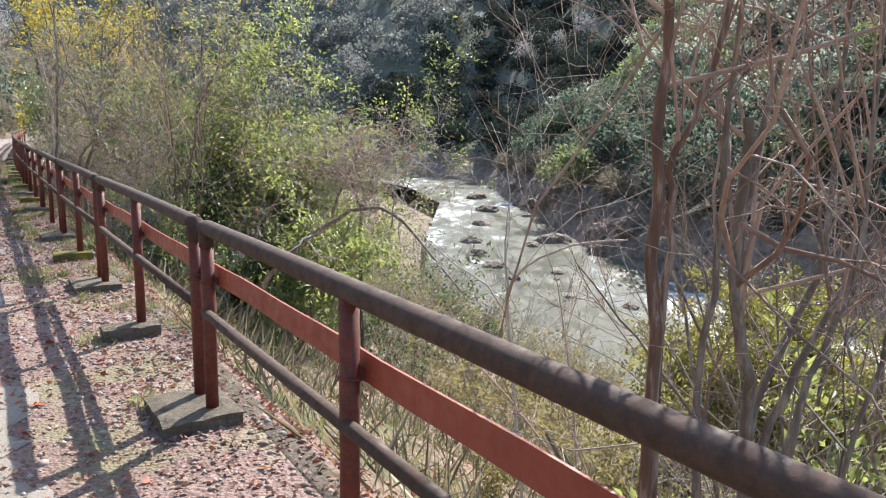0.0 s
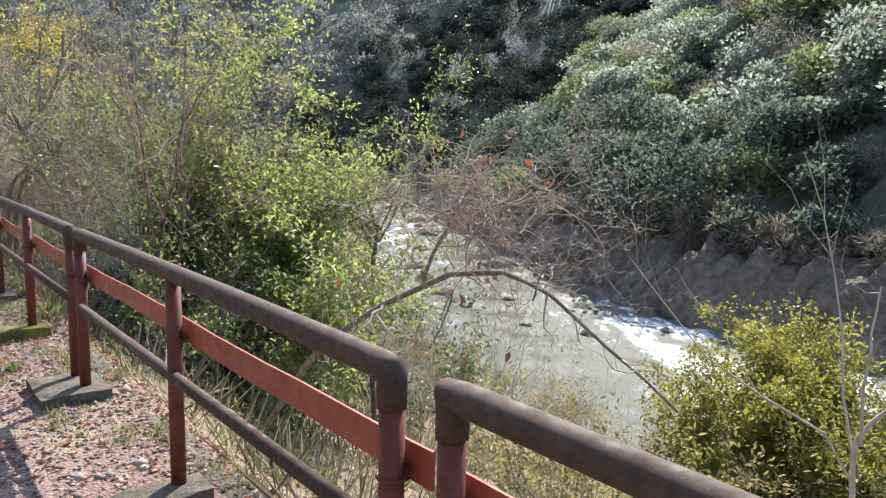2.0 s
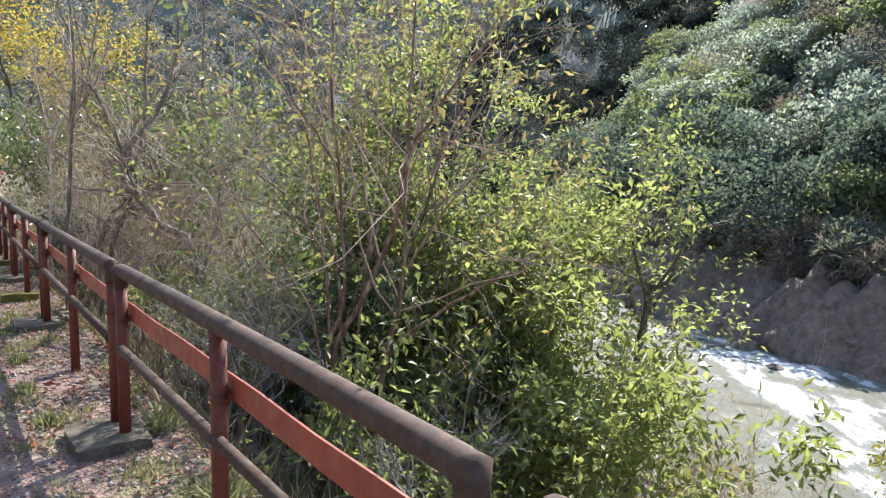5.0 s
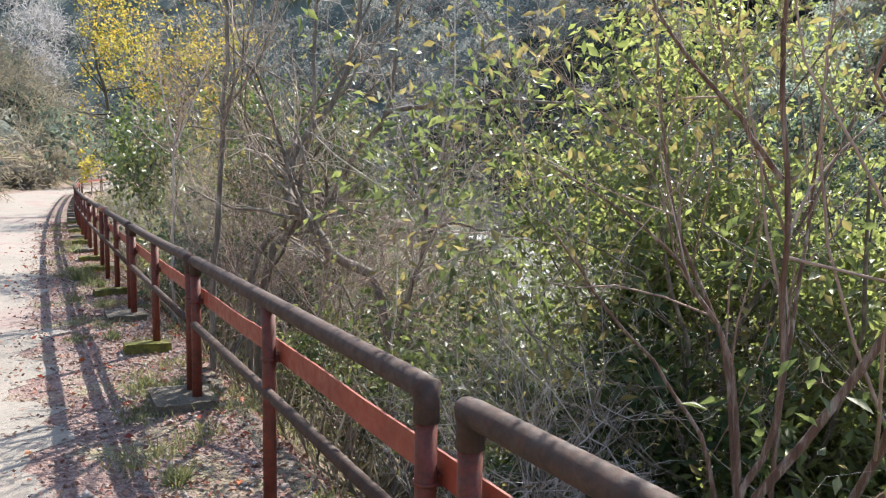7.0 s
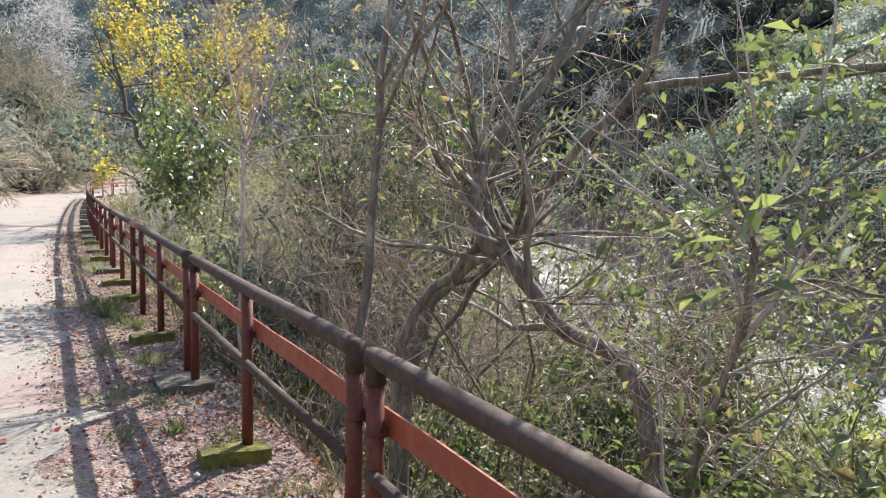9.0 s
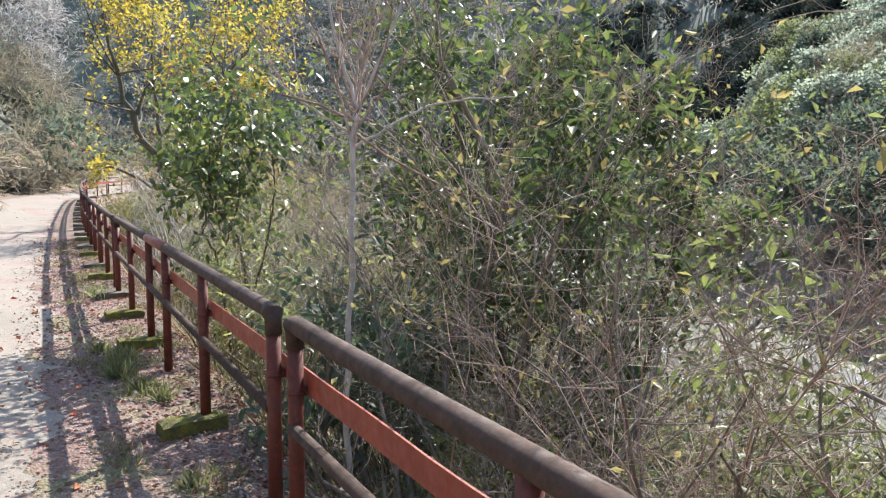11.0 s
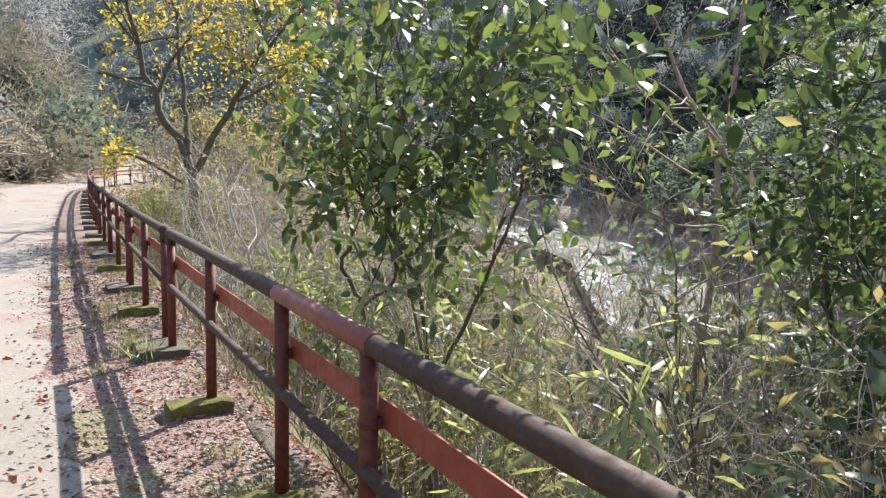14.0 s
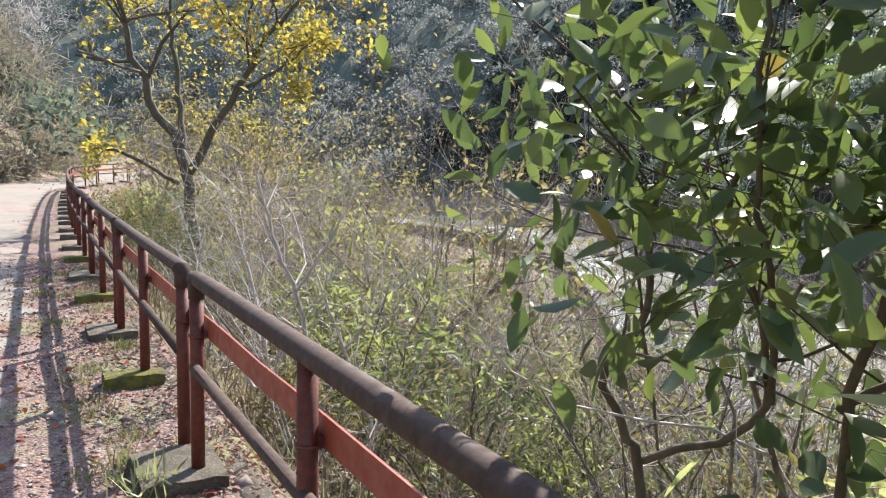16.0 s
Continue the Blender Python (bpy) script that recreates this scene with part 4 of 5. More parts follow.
out, tips = {}, []
for _ in range(55):
    c = np.array([-0.45, 5.15, 0.95]) + rs.normal(size=3) * np.array([0.22, 0.22, 0.14])
    grow(rs, c, rs.normal(size=3) * np.array([1, 1, 0.5]), 0.75, 0.004, 1, out, tips, 0.42, -0.03, (0, 7, 4), 1.2, 0.4, 8)
plant("vine_tangle", (-0.45, 5.15, 0.9), "dense tangle of dry vine twigs caught in a dead tree", "vine", out, tips, rs, M_TWIG_RED, M_TWIG, M_LITTER, (0.06, 0.03), 0.02)
limb_tree("dead_shrub", "bleached dead shrub with forked white branches", foot(0.9, 3.4), 221,
          [([(0.85, 3.5, ground_z(0.85, 3.5) - 0.1), (0.72, 3.45, 0.1), (0.70, 3.42, 0.45), (0.95, 3.3, 0.68), (1.3, 3.2, 0.75)], 0.012, 0.005),
           ([(0.70, 3.42, 0.4), (0.66, 3.38, 0.65), (0.68, 3.37, 0.95)], 0.007, 0.003)],
          kids=(4, 3, 2), bark=M_TWIG_PALE, twig=M_TWIG_PALE, category="shrub")
# the big thicket half-way
evergreen("evergreen_shrub", "tall evergreen shrub with bright leaves lit from behind", foot(-2.6, 10.6), 230, 3.3, 0.2, M_LEAF_BRIGHT, (0.075, 0.034), 8, per_tip=7, jitter=0.07)
evergreen("evergreen_shrub", "broad evergreen shrub with drooping bright leaves", foot(-2.1, 9.9), 231, 2.0, 0.2, M_LEAF_BRIGHT, (0.085, 0.036), 8, per_tip=5.5, jitter=0.07)
for i, (x, y, n) in enumerate(((6.4, 13.7, 8), (8.5, 14.2, 8), (8.0, 12.2, 7))):
    evergreen("evergreen_shrub", "round yellow-green shrub low on the slope", foot(x, y), 232 + 40 * i, 0.62 * (-0.6 - ground_z(x, y)), 0.3, M_LEAF_GOLD, (0.12, 0.055), n, per_tip=8, jitter=0.1)
SZ = ground_z(-0.92, 10.2)
limb_tree("sapling", "slim dark sapling with a small leafy top", foot(-0.92, 10.2), 228,
          [([(-0.92, 10.2, SZ - 0.1), (-0.95, 10.2, -0.6), (-0.92, 10.2, 0.05), (-0.88, 10.18, 0.45)], 0.032, 0.026),
           ([(-0.90, 10.2, 0.1), (-1.05, 10.15, 0.4), (-1.12, 10.1, 0.65)], 0.022, 0.010), ([(-0.88, 10.19, 0.25), (-0.72, 10.2, 0.5), (-0.66, 10.2, 0.7)], 0.018, 0.008)],
          rise=-0.1, spread=1.3, kids=(3, 2, 1), bark=M_BARK_DARK, leaf=M_LEAF_BRIGHT, leaf_size=(0.07, 0.032), per_tip=1.5, first=0.8)
FB = ground_z(-3.3, 9.05) - 0.1
limb_tree("fan_shrub", "leafless shrub with a wide fan of reddish-grey stems", foot(-3.3, 9.05), 240,
          [([(-3.32, 9.1, FB), (-3.36, 9.05, 0.11), (-3.24, 8.99, 0.59), (-3.26, 8.96, 1.22), (-3.31, 8.94, 1.90), (-3.3, 8.95, 2.5)], 0.016, 0.006),
           ([(-3.28, 8.96, 1.42), (-3.45, 9.01, 1.66), (-3.64, 9.08, 1.92), (-3.85, 9.1, 2.3)], 0.010, 0.004),
           ([(-3.38, 9.1, FB), (-3.41, 9.06, 0.21), (-3.54, 9.11, 0.60), (-3.82, 9.16, 0.94), (-4.0, 9.2, 1.2)], 0.011, 0.004),
           ([(-3.3, 9.1, FB), (-3.33, 9.04, 0.12), (-3.37, 9.10, 0.76), (-3.50, 9.17, 1.02), (-3.65, 9.23, 1.22), (-3.99, 9.29, 1.44)], 0.013, 0.004),
           ([(-3.28, 9.1, FB), (-3.31, 9.04, 0.14), (-3.05, 8.92, 0.71), (-2.89, 8.80, 1.15), (-2.83, 8.72, 1.46), (-2.66, 8.58, 1.74), (-2.4, 8.4, 2.1)], 0.020, 0.006),
           ([(-3.0, 9.12, FB), (-3.0, 9.07, 0.04), (-2.89, 8.96, 0.51), (-2.85, 8.88, 0.89), (-2.85, 8.81, 1.24), (-2.83, 8.9, 1.9), (-2.8, 8.9, 2.4)], 0.019, 0.006),
           ([(-3.0, 9.1, 0.0), (-2.92, 9.04, 0.23), (-2.64, 8.94, 0.48), (-2.39, 8.82, 0.66), (-2.1, 8.7, 0.85)], 0.017, 0.005),
           ([(-3.2, 9.1, FB), (-3.15, 9.2, 0.5), (-3.0, 9.4, 1.2), (-2.9, 9.5, 2.2)], 0.012, 0.004),
           ([(-3.25, 9.1, FB), (-3.3, 9.3, 0.6), (-3.5, 9.5, 1.3), (-3.6, 9.6, 2.2)], 0.012, 0.004)],
          kids=(8, 5, 3), bark=M_BARK_RED, twig=M_TWIG_RED, leaf=M_LEAF_OLIVE, leaf_size=(0.055, 0.026), per_tip=0.5, first=0.3, category="shrub", rise=0.08)
evergreen("evergreen_shrub", "yellow-green leafy shrub among bare stems", foot(-2.7, 10.4), 243, 3.5, 0.2, M_LEAF_OLIVE, (0.075, 0.034), 6, (7, 6, 3), 0.8)
for i, (x, y, n, h, tw) in enumerate(((-4.15, 10.0, 6, 1.3, M_TWIG_PALE), (-3.3, 10.6, 7, 2.3, M_TWIG_PALE), (-4.9, 10.9, 4, 1.2, M_TWIG_RED), (-3.2, 11.4, 8, 3.0, M_TWIG_PALE), (-3.9, 9.75, 6, 1.7, M_TWIG_PALE), (-2.75, 8.3, 6, 1.2, M_TWIG_PALE))):
    bare_shrub("bare_shrub", "tangled leafless shrub beside the railing", foot(x, y), 241 + i, n, h, 0.36, kids=(8, 6, 3), radius=0.014, twig=tw, wiggle=0.2, group="bare shrubs on the slope",
               leaf=M_LEAF_OLIVE if i in (1, 3) else None, per_tip=0.5)
evergreen("evergreen_shrub", "low glossy shrub among bare stems", foot(-2.55, 8.75), 247, 1.0, 0.36, M_LEAF_BRIGHT, (0.075, 0.034), 6, (5, 4, 3), 2)
evergreen("evergreen_shrub", "low leafy shoots beside the railing", foot(-3.3, 8.75), 248, 0.8, 0.3, M_LEAF_BRIGHT, (0.07, 0.03), 4, (4, 4, 3), 2)
evergreen("evergreen_shrub", "glossy evergreen shrub in the shade of bare stems", foot(-2.6, 9.8), 249, 1.6, 0.36, M_LEAF_MID, (0.09, 0.04), 6, (6, 5, 4), 2)
# slender trees
limb_tree("slender_tree", "slender grey tree close behind the railing, forked high up", foot(-6.2, 11.75), 250,
          [([(-6.28, 11.78, ground_z(-6.28, 11.78) - 0.1), (-6.26, 11.79, 0.73), (-6.22, 11.79, 1.24), (-6.18, 11.80, 1.9), (-6.15, 11.8, 2.4), (-6.15, 11.8, 3.2)], 0.025, 0.014),
           ([(-6.18, 11.80, 1.86), (-6.05, 11.82, 2.2), (-5.9, 11.85, 2.9)], 0.013, 0.007)], kids=(6, 5, 4), first=0.5)
limb_tree("leaning_tree", "grey leaning tree with long mossy limbs", foot(-4.75, 11.7), 251,
          [([(-4.7, 11.7, ground_z(-4.7, 11.7) - 0.1), (-4.97, 11.75, 0.47), (-5.34, 11.85, 0.77), (-5.65, 11.91, 1.14), (-5.76, 11.96, 1.29)], 0.045, 0.036),
           ([(-5.76, 11.96, 1.27), (-5.74, 12.0, 1.53), (-5.46, 12.03, 1.90), (-5.29, 12.06, 2.29), (-5.2, 12.1, 2.9)], 0.030, 0.016),
           ([(-5.5, 12.43, 1.22), (-5.32, 12.31, 1.54), (-5.0, 12.16, 1.89), (-4.62, 11.96, 1.93), (-4.13, 11.66, 1.93), (-3.7, 11.4, 1.9)], 0.028, 0.010),
           ([(-5.02, 12.1, 1.87), (-4.97, 11.98, 2.07), (-4.93, 11.94, 2.4), (-4.9, 11.9, 3.0)], 0.020, 0.010),
           ([(-6.15, 12.45, ground_z(-6.15, 12.45) - 0.1), (-6.11, 12.41, 0.28), (-5.94, 12.42, 0.84), (-5.62, 12.43, 1.12), (-5.5, 12.43, 1.22)], 0.040, 0.030),
           ([(-5.76, 11.98, 1.5), (-5.91, 12.08, 1.82), (-6.11, 12.11, 2.24), (-6.3, 12.2, 2.9)], 0.017, 0.008),
           ([(-6.16, 12.3, ground_z(-6.16, 12.3) - 0.1), (-6.13, 12.24, 0.57), (-5.87, 12.19, 0.99), (-5.71, 12.13, 1.23), (-5.6, 12.2, 2.0), (-5.6, 12.3, 2.9)], 0.030, 0.014)],
          kids=(7, 6, 4), leaf=M_LEAF_OLIVE, leaf_size=(0.055, 0.026), per_tip=0.15, first=0.5, wiggle=0.2)
limb_tree("forked_shrub", "bare forked shrub with pale branches", foot(-4.85, 11.5), 252,
          [([(-4.9, 11.55, ground_z(-4.9, 11.55) - 0.1), (-4.86, 11.51, 0.17), (-4.71, 11.47, 0.76), (-4.67, 11.45, 1.14), (-4.69, 11.46, 1.36)], 0.022, 0.014),
           ([(-4.68, 11.46, 1.32), (-4.49, 11.38, 1.45), (-4.30, 11.29, 1.58), (-4.0, 11.2, 1.8)], 0.013, 0.005), ([(-4.66, 11.45, 1.02), (-4.47, 11.37, 1.10), (-4.27, 11.27, 1.06), (-4.0, 11.2, 1.1)], 0.011, 0.004),
           ([(-4.69, 11.46, 1.32), (-4.79, 11.49, 1.51), (-4.83, 11.50, 1.64), (-4.9, 11.5, 1.9)], 0.010, 0.004)], kids=(7, 5, 3), twig=M_TWIG_PALE, category="shrub")
out, tips = {}, []
for _ in range(26):
    c = np.array([-4.75, 11.45, 0.55]) + rs.normal(size=3) * np.array([0.22, 0.2, 0.2])
    grow(rs, c, rs.normal(size=3) * np.array([1, 1, 0.6]) + np.array([0, 0, 0.4]), 0.7, 0.004, 1, out, tips, 0.3, 0.0, (0, 7, 4), 1.1, 0.4, 8)
plant("vine_tangle", (-4.75, 11.45, 0.4), "dense tangle of dry reddish vine twigs", "vine", out, tips, rs, M_TWIG_RED, M_TWIG_RED)
evergreen("evergreen_shrub", "evergreen shrub with mid-green leaves beside bare trunks", foot(-2.9, 12.2), 234, 4.2, 0.26, M_LEAF_MID, (0.08, 0.036), 8, (7, 6, 4), 4)
evergreen("evergreen_shrub", "low evergreen with glossy broad leaves", foot(-3.6, 10.8), 244, 1.7, 0.36, M_LEAF_DARK, (0.11, 0.055), 7, (6, 5, 4), 4)
limb_tree("bare_tree", "bare slim tree with a pale trunk and spreading twigs", foot(-7.67, 14.4), 253,
          [([(-7.72, 14.4, ground_z(-7.72, 14.4) - 0.1), (-7.70, 14.4, 0.5), (-7.67, 14.41, 1.5), (-7.66, 14.45, 1.75)], 0.017, 0.012),
           ([(-7.66, 14.45, 1.7), (-7.5, 14.5, 2.1), (-7.3, 14.6, 2.7)], 0.010, 0.005), ([(-7.66, 14.45, 1.72), (-7.8, 14.5, 2.2), (-7.9, 14.5, 2.8)], 0.010, 0.005),
           ([(-7.66, 14.43, 1.55), (-7.3, 14.5, 1.75), (-6.9, 14.6, 1.8)], 0.008, 0.003), ([(-7.67, 14.42, 1.6), (-7.9, 14.4, 1.75), (-8.1, 14.5, 1.9)], 0.007, 0.003)],
          kids=(10, 7, 4), bark=M_TWIG_PALE, twig=M_TWIG_RED, first=0.5)
limb_tree("crooked_tree", "crooked grey tree with a bent trunk above the river", foot(-7.3, 15.35), 254,
          [([(-7.32, 15.35, ground_z(-7.32, 15.35) - 0.1), (-7.26, 15.30, 0.20), (-7.17, 15.32, 0.50), (-7.02, 15.31, 0.89), (-6.92, 15.31, 1.18), (-7.06, 15.41, 1.64), (-7.3, 15.5, 2.1), (-7.4, 15.5, 2.8)], 0.030, 0.013),
           ([(-6.95, 15.31, 1.1), (-6.7, 15.3, 1.35), (-6.3, 15.3, 1.5)], 0.014, 0.005)], kids=(10, 6, 4), twig=M_TWIG, first=0.35)
for i, (x, y, n, h) in enumerate(((-6.9, 14.6, 6, 3.2), (-7.5, 16.0, 6, 2.6), (-8.2, 16.1, 6, 2.2), (-8.8, 17.6, 6, 2.0), (-9.4, 19.6, 6, 2.0), (-10.4, 20.4, 6, 2.2), (-10.9, 22.3, 6, 2.6), (-8.9, 19.2, 6, 2.6))):
    bare_shrub("bare_shrub", "leafless shrub with arching grey stems", foot(x, y), 260 + i, n, h, 0.34, kids=(7, 5, 4), radius=0.015, twig=(M_TWIG, M_TWIG_PALE)[i % 2], wiggle=0.2,
               leaf=M_LEAF_OLIVE if i in (0, 2, 6) else None, per_tip=0.5, group="bare shrubs on the slope")
for i, (x, y, n, h) in enumerate(((-5.5, 13.2, 8, 3.2), (-6.3, 13.5, 8, 2.8), (-7.0, 14.0, 7, 2.0), (-4.8, 13.1, 8, 3.6))):
    bare_shrub("bare_shrub", "dense grey-beige thicket of fine bare twigs", foot(x, y), 500 + i, n, h, 0.34, kids=(9, 7, 3), radius=0.013, twig=(M_TWIG, M_TWIG_RED)[i % 2], wiggle=0.22, spread=1.1, group="bare shrubs on the slope")
big_bare = [bare_shrub("bare_tree", "leafless grey tree on the river slope", tuple(spot(a, r)), 510 + i, 4, 4.2, 0.28, kids=(8, 6, 3), radius=0.032, twig=(M_TWIG, M_TWIG_RED, M_TWIG)[i], wiggle=0.2,
            leaf=(None, M_LEAF_OLIVE, M_LEAF_OLIVE)[i], leaf_size=(0.09, 0.045), per_tip=(0, 0.35, 0.8)[i], category="tree", group="bare trees on the slope") for i, (a, r) in enumerate(((23, 6.5), (26, 4.2), (24.5, 9.5)))]
rs = np.random.RandomState(520)
for a in np.arange(25, 47, 2.4):
    for r in np.arange(3.6, 15, 2.9):
        p = spot(a + rs.uniform(-1, 1), float(bend(a)) + r + rs.uniform(-1, 1))
        copy_thing(big_bare[rs.randint(0, 3)], pose(p.x, p.y, p.z - 0.05, rs.uniform(-6, 6), rs.uniform(-6, 6), rs.uniform(0, 360)) @ Matrix.Scale(rs.uniform(0.75, 1.15), 4))
evergreen("evergreen_shrub", "tall thin-leaved evergreen above the river", foot(-6.2, 17.9), 235, 3.8, 0.28, M_LEAF_MID, (0.10, 0.042), 6, (8, 6, 4), 1.1, radius=0.045)
evergreen("evergreen_shrub", "small bluish evergreen with whorls of drooping leaves", foot(-7.75, 15.2), 237, 1.4, 0.26, M_LEAF_BLUE, (0.10, 0.034), 5, (6, 5, 3), 1.6, jitter=0.04, big=True)
evergreen("evergreen_shrub", "bluish evergreen with whorls of drooping leaves", foot(-7.0, 18.3), 239, 2.6, 0.36, M_LEAF_BLUE, (0.11, 0.038), 6, (6, 5, 3), 1.8, jitter=0.05, big=True)


def dark_tree(x, y, seed, top, label):
    """A dark-stemmed evergreen: bare forking stems below, a dense leafy crown above."""
    z, rs = ground_z(x, y), np.random.RandomState(seed)
    limbs = []
    for k in range(5):
        t = 2.513 * k + rs.uniform(-0.4, 0.4)
        dx, dy, h = math.cos(t), math.sin(t), top * rs.uniform(0.8, 1.05)
        limbs.append(([(x + 0.06 * dx, y + 0.06 * dy, z - 0.1), (x + 0.16 * dx, y + 0.16 * dy, z + 0.7), (x + 0.42 * dx, y + 0.42 * dy, z + 0.45 * (h - z)),
                       (x + 0.66 * dx, y + 0.66 * dy, z + 0.75 * (h - z)), (x + 0.85 * dx, y + 0.85 * dy, h)], rs.uniform(0.028, 0.042), 0.008))
    limb_tree("dark_evergreen_tree", label, (x, y, z), seed, limbs, kids=(9, 6, 4), bark=M_BARK_DARK, twig=M_BARK_DARK, leaf=M_LEAF_DARK, leaf_size=(0.10, 0.044),
              per_tip=1.8, first=0.4, jitter=0.07, droop=0.4, spread=1.1, reach=0.7)


dark_tree(-6.45, 15.9, 238, 1.9, "dark-stemmed evergreen tree with a dense crown above the river")
dark_tree(-6.85, 17.2, 246, 2.1, "dark-stemmed evergreen tree beside the railing slope")
# dry beige twigs before the dark trees
for i, (x, y, h) in enumerate(((-8.0, 16.4, 2.2), (-7.9, 17.3, 2.8))):
    bare_shrub("bare_shrub", "beige shrub with a haze of fine dry twigs", foot(x, y), 570 + i, 6, h, 0.2, kids=(9, 7, 3), radius=0.012, twig=M_TWIG, wiggle=0.22, spread=1.1, group="bare shrubs on the slope")
BZ = ground_z(-7.84, 18.57) - 0.1
limb_tree("slender_tree", "slender reddish-grey tree with sparse twigs above the river", foot(-7.84, 18.57), 256,
          [([(-7.84, 18.57, BZ), (-7.81, 18.58, -0.62), (-7.73, 18.63, -0.22), (-7.64, 18.70, 0.34), (-7.59, 18.76, 0.94), (-7.56, 18.82, 1.40), (-7.51, 18.87, 1.87), (-7.44, 18.94, 2.46)], 0.030, 0.014),
           ([(-6.85, 18.73, -0.60), (-7.04, 18.76, 0.19), (-7.24, 18.79, 0.83), (-7.43, 18.81, 1.28), (-7.57, 18.83, 1.56), (-7.80, 18.86, 1.88), (-7.92, 18.89, 2.23)], 0.028, 0.010)],
          kids=(7, 5, 3), bark=M_TWIG_RED, twig=M_TWIG, leaf=M_LEAF_OLIVE, leaf_size=(0.07, 0.03), per_tip=0.5, first=0.6)
evergreen("evergreen_shrub", "bluish evergreen with whorls of drooping leaves", foot(-7.85, 17.95), 258, 1.7, 0.3, M_LEAF_BLUE, (0.11, 0.038), 6, (6, 5, 3), 1.8, jitter=0.05, big=True)
# low shaded growth between the trunks
for i, (x, y) in enumerate(((-4.9, 16.5), (-4.0, 15.6))):
    evergreen("evergreen_shrub", "twiggy evergreen shrub low above the river", foot(x, y), 580 + i, 2.3, 0.34, M_LEAF_MID, (0.085, 0.038), 7, (7, 6, 4), 1.5)
for i, (x, y, h, m_) in enumerate(((-5.0, 12.9, 1.4, M_LEAF_DARK), (-4.2, 12.3, 1.6, M_LEAF_MID), (-4.0, 13.6, 1.9, M_LEAF_DARK))):
    evergreen("evergreen_shrub", "low shaded evergreen shrub between grey trunks", foot(x, y), 540 + i, h, 0.4, m_, (0.08, 0.036), 6, (6, 5, 4), 2.5, twig=M_BARK_DARK)
dusky = [bare_shrub("dark_shrub", "dark tangled shrub with a few green leaves", tuple(spot(a, r + float(bend(a)))), 550 + i, 7, 1.9, 0.42, kids=(8, 6, 3), radius=0.016, bark=M_BARK_DARK, twig=(M_BARK_DARK, M_TWIG_RED, M_BARK_DARK)[i],
                    leaf=(M_LEAF_MID, M_LEAF_OLIVE, M_LEAF_BRIGHT)[i], leaf_size=(0.07, 0.03), per_tip=0.9, wiggle=0.24, spread=1.1, group="dark shrubs on the slope") for i, (a, r) in enumerate(((21.5, 1.9), (23.0, 3.0), (24.6, 1.9)))]
rs = np.random.RandomState(560)
for a in np.arange(20.6, 31, 1.5):
    for r in np.arange(1.7, 8, 1.7):
        p = spot(a + rs.uniform(-0.5, 0.5), float(bend(a)) + r + rs.uniform(-0.4, 0.4))
        copy_thing(dusky[rs.randint(0, 3)], pose(p.x, p.y, p.z - 0.05, rs.uniform(-8, 8), rs.uniform(-8, 8), rs.uniform(0, 360)) @ Matrix.Scale(rs.uniform(0.6, 1.0) * min(1.0, 0.45 + 0.2 * r), 4))
# large-leaved tree over the railing
limb_tree("waxy_leaved_tree", "small evergreen tree with large waxy leaves leaning over the railing", foot(-9.6, 18.3), 270,
          [([(-9.6, 18.3, ground_z(-9.6, 18.3) - 0.1), (-9.71, 18.22, 0.49), (-9.77, 18.18, 0.69), (-9.85, 18.15, 0.84), (-9.77, 18.08, 0.98), (-9.77, 18.03, 1.07), (-9.8, 17.9, 1.31), (-9.75, 17.75, 1.61)], 0.016, 0.006),
           ([(-9.72, 18.2, 0.60), (-9.53, 17.99, 0.78), (-9.53, 17.92, 0.94), (-9.6, 17.85, 1.14), (-9.7, 17.75, 1.34), (-9.6, 17.6, 1.61)], 0.011, 0.005),
           ([(-9.3, 18.1, ground_z(-9.3, 18.1) - 0.1), (-9.35, 17.9, 0.60), (-9.45, 17.71, 0.95), (-9.5, 17.5, 1.20), (-9.45, 17.3, 1.44), (-9.4, 17.2, 1.65)], 0.014, 0.006),
           ([(-9.3, 18.0, 0.20), (-9.05, 17.7, 0.80), (-8.9, 17.4, 1.27), (-8.85, 17.2, 1.75)], 0.012, 0.005),
           ([(-9.5, 17.95, 0.85), (-9.6, 17.75, 1.14), (-9.7, 17.6, 1.34), (-9.75, 17.5, 1.68)], 0.009, 0.004),
           ([(-9.45, 17.75, 0.90), (-9.3, 17.6, 1.10), (-9.25, 17.5, 1.34), (-9.2, 17.4, 1.68)], 0.009, 0.004)],
          kids=(10, 5, 3), bark=M_BARK_DARK, twig=M_BARK_DARK, leaf=M_LEAF_BIG, leaf_size=(0.088, 0.042), per_tip=1.8, big=True, jitter=0.07, first=0.4, droop=0.55, spread=1.25)
# dead pale shrub and dry brush further on
limb_tree("dead_shrub", "bleached dead shrub with crooked branches beside the railing", foot(-11.2, 21.3), 271,
          [([(-11.1, 21.3, ground_z(-11.1, 21.3) - 0.1), (-11.3, 21.2, 0.3), (-11.45, 21.1, 0.8), (-11.6, 21.15, 1.3)], 0.018, 0.007),
           ([(-11.35, 21.2, 0.5), (-11.1, 21.2, 0.9), (-10.9, 21.2, 1.3)], 0.012, 0.004), ([(-11.1, 21.3, 0), (-10.7, 21.2, 0.5), (-10.3, 21.2, 0.9)], 0.012, 0.004)],
          kids=(8, 5, 3), bark=M_TWIG_PALE, twig=M_TWIG_PALE, wiggle=0.28, spread=1.1, category="shrub")
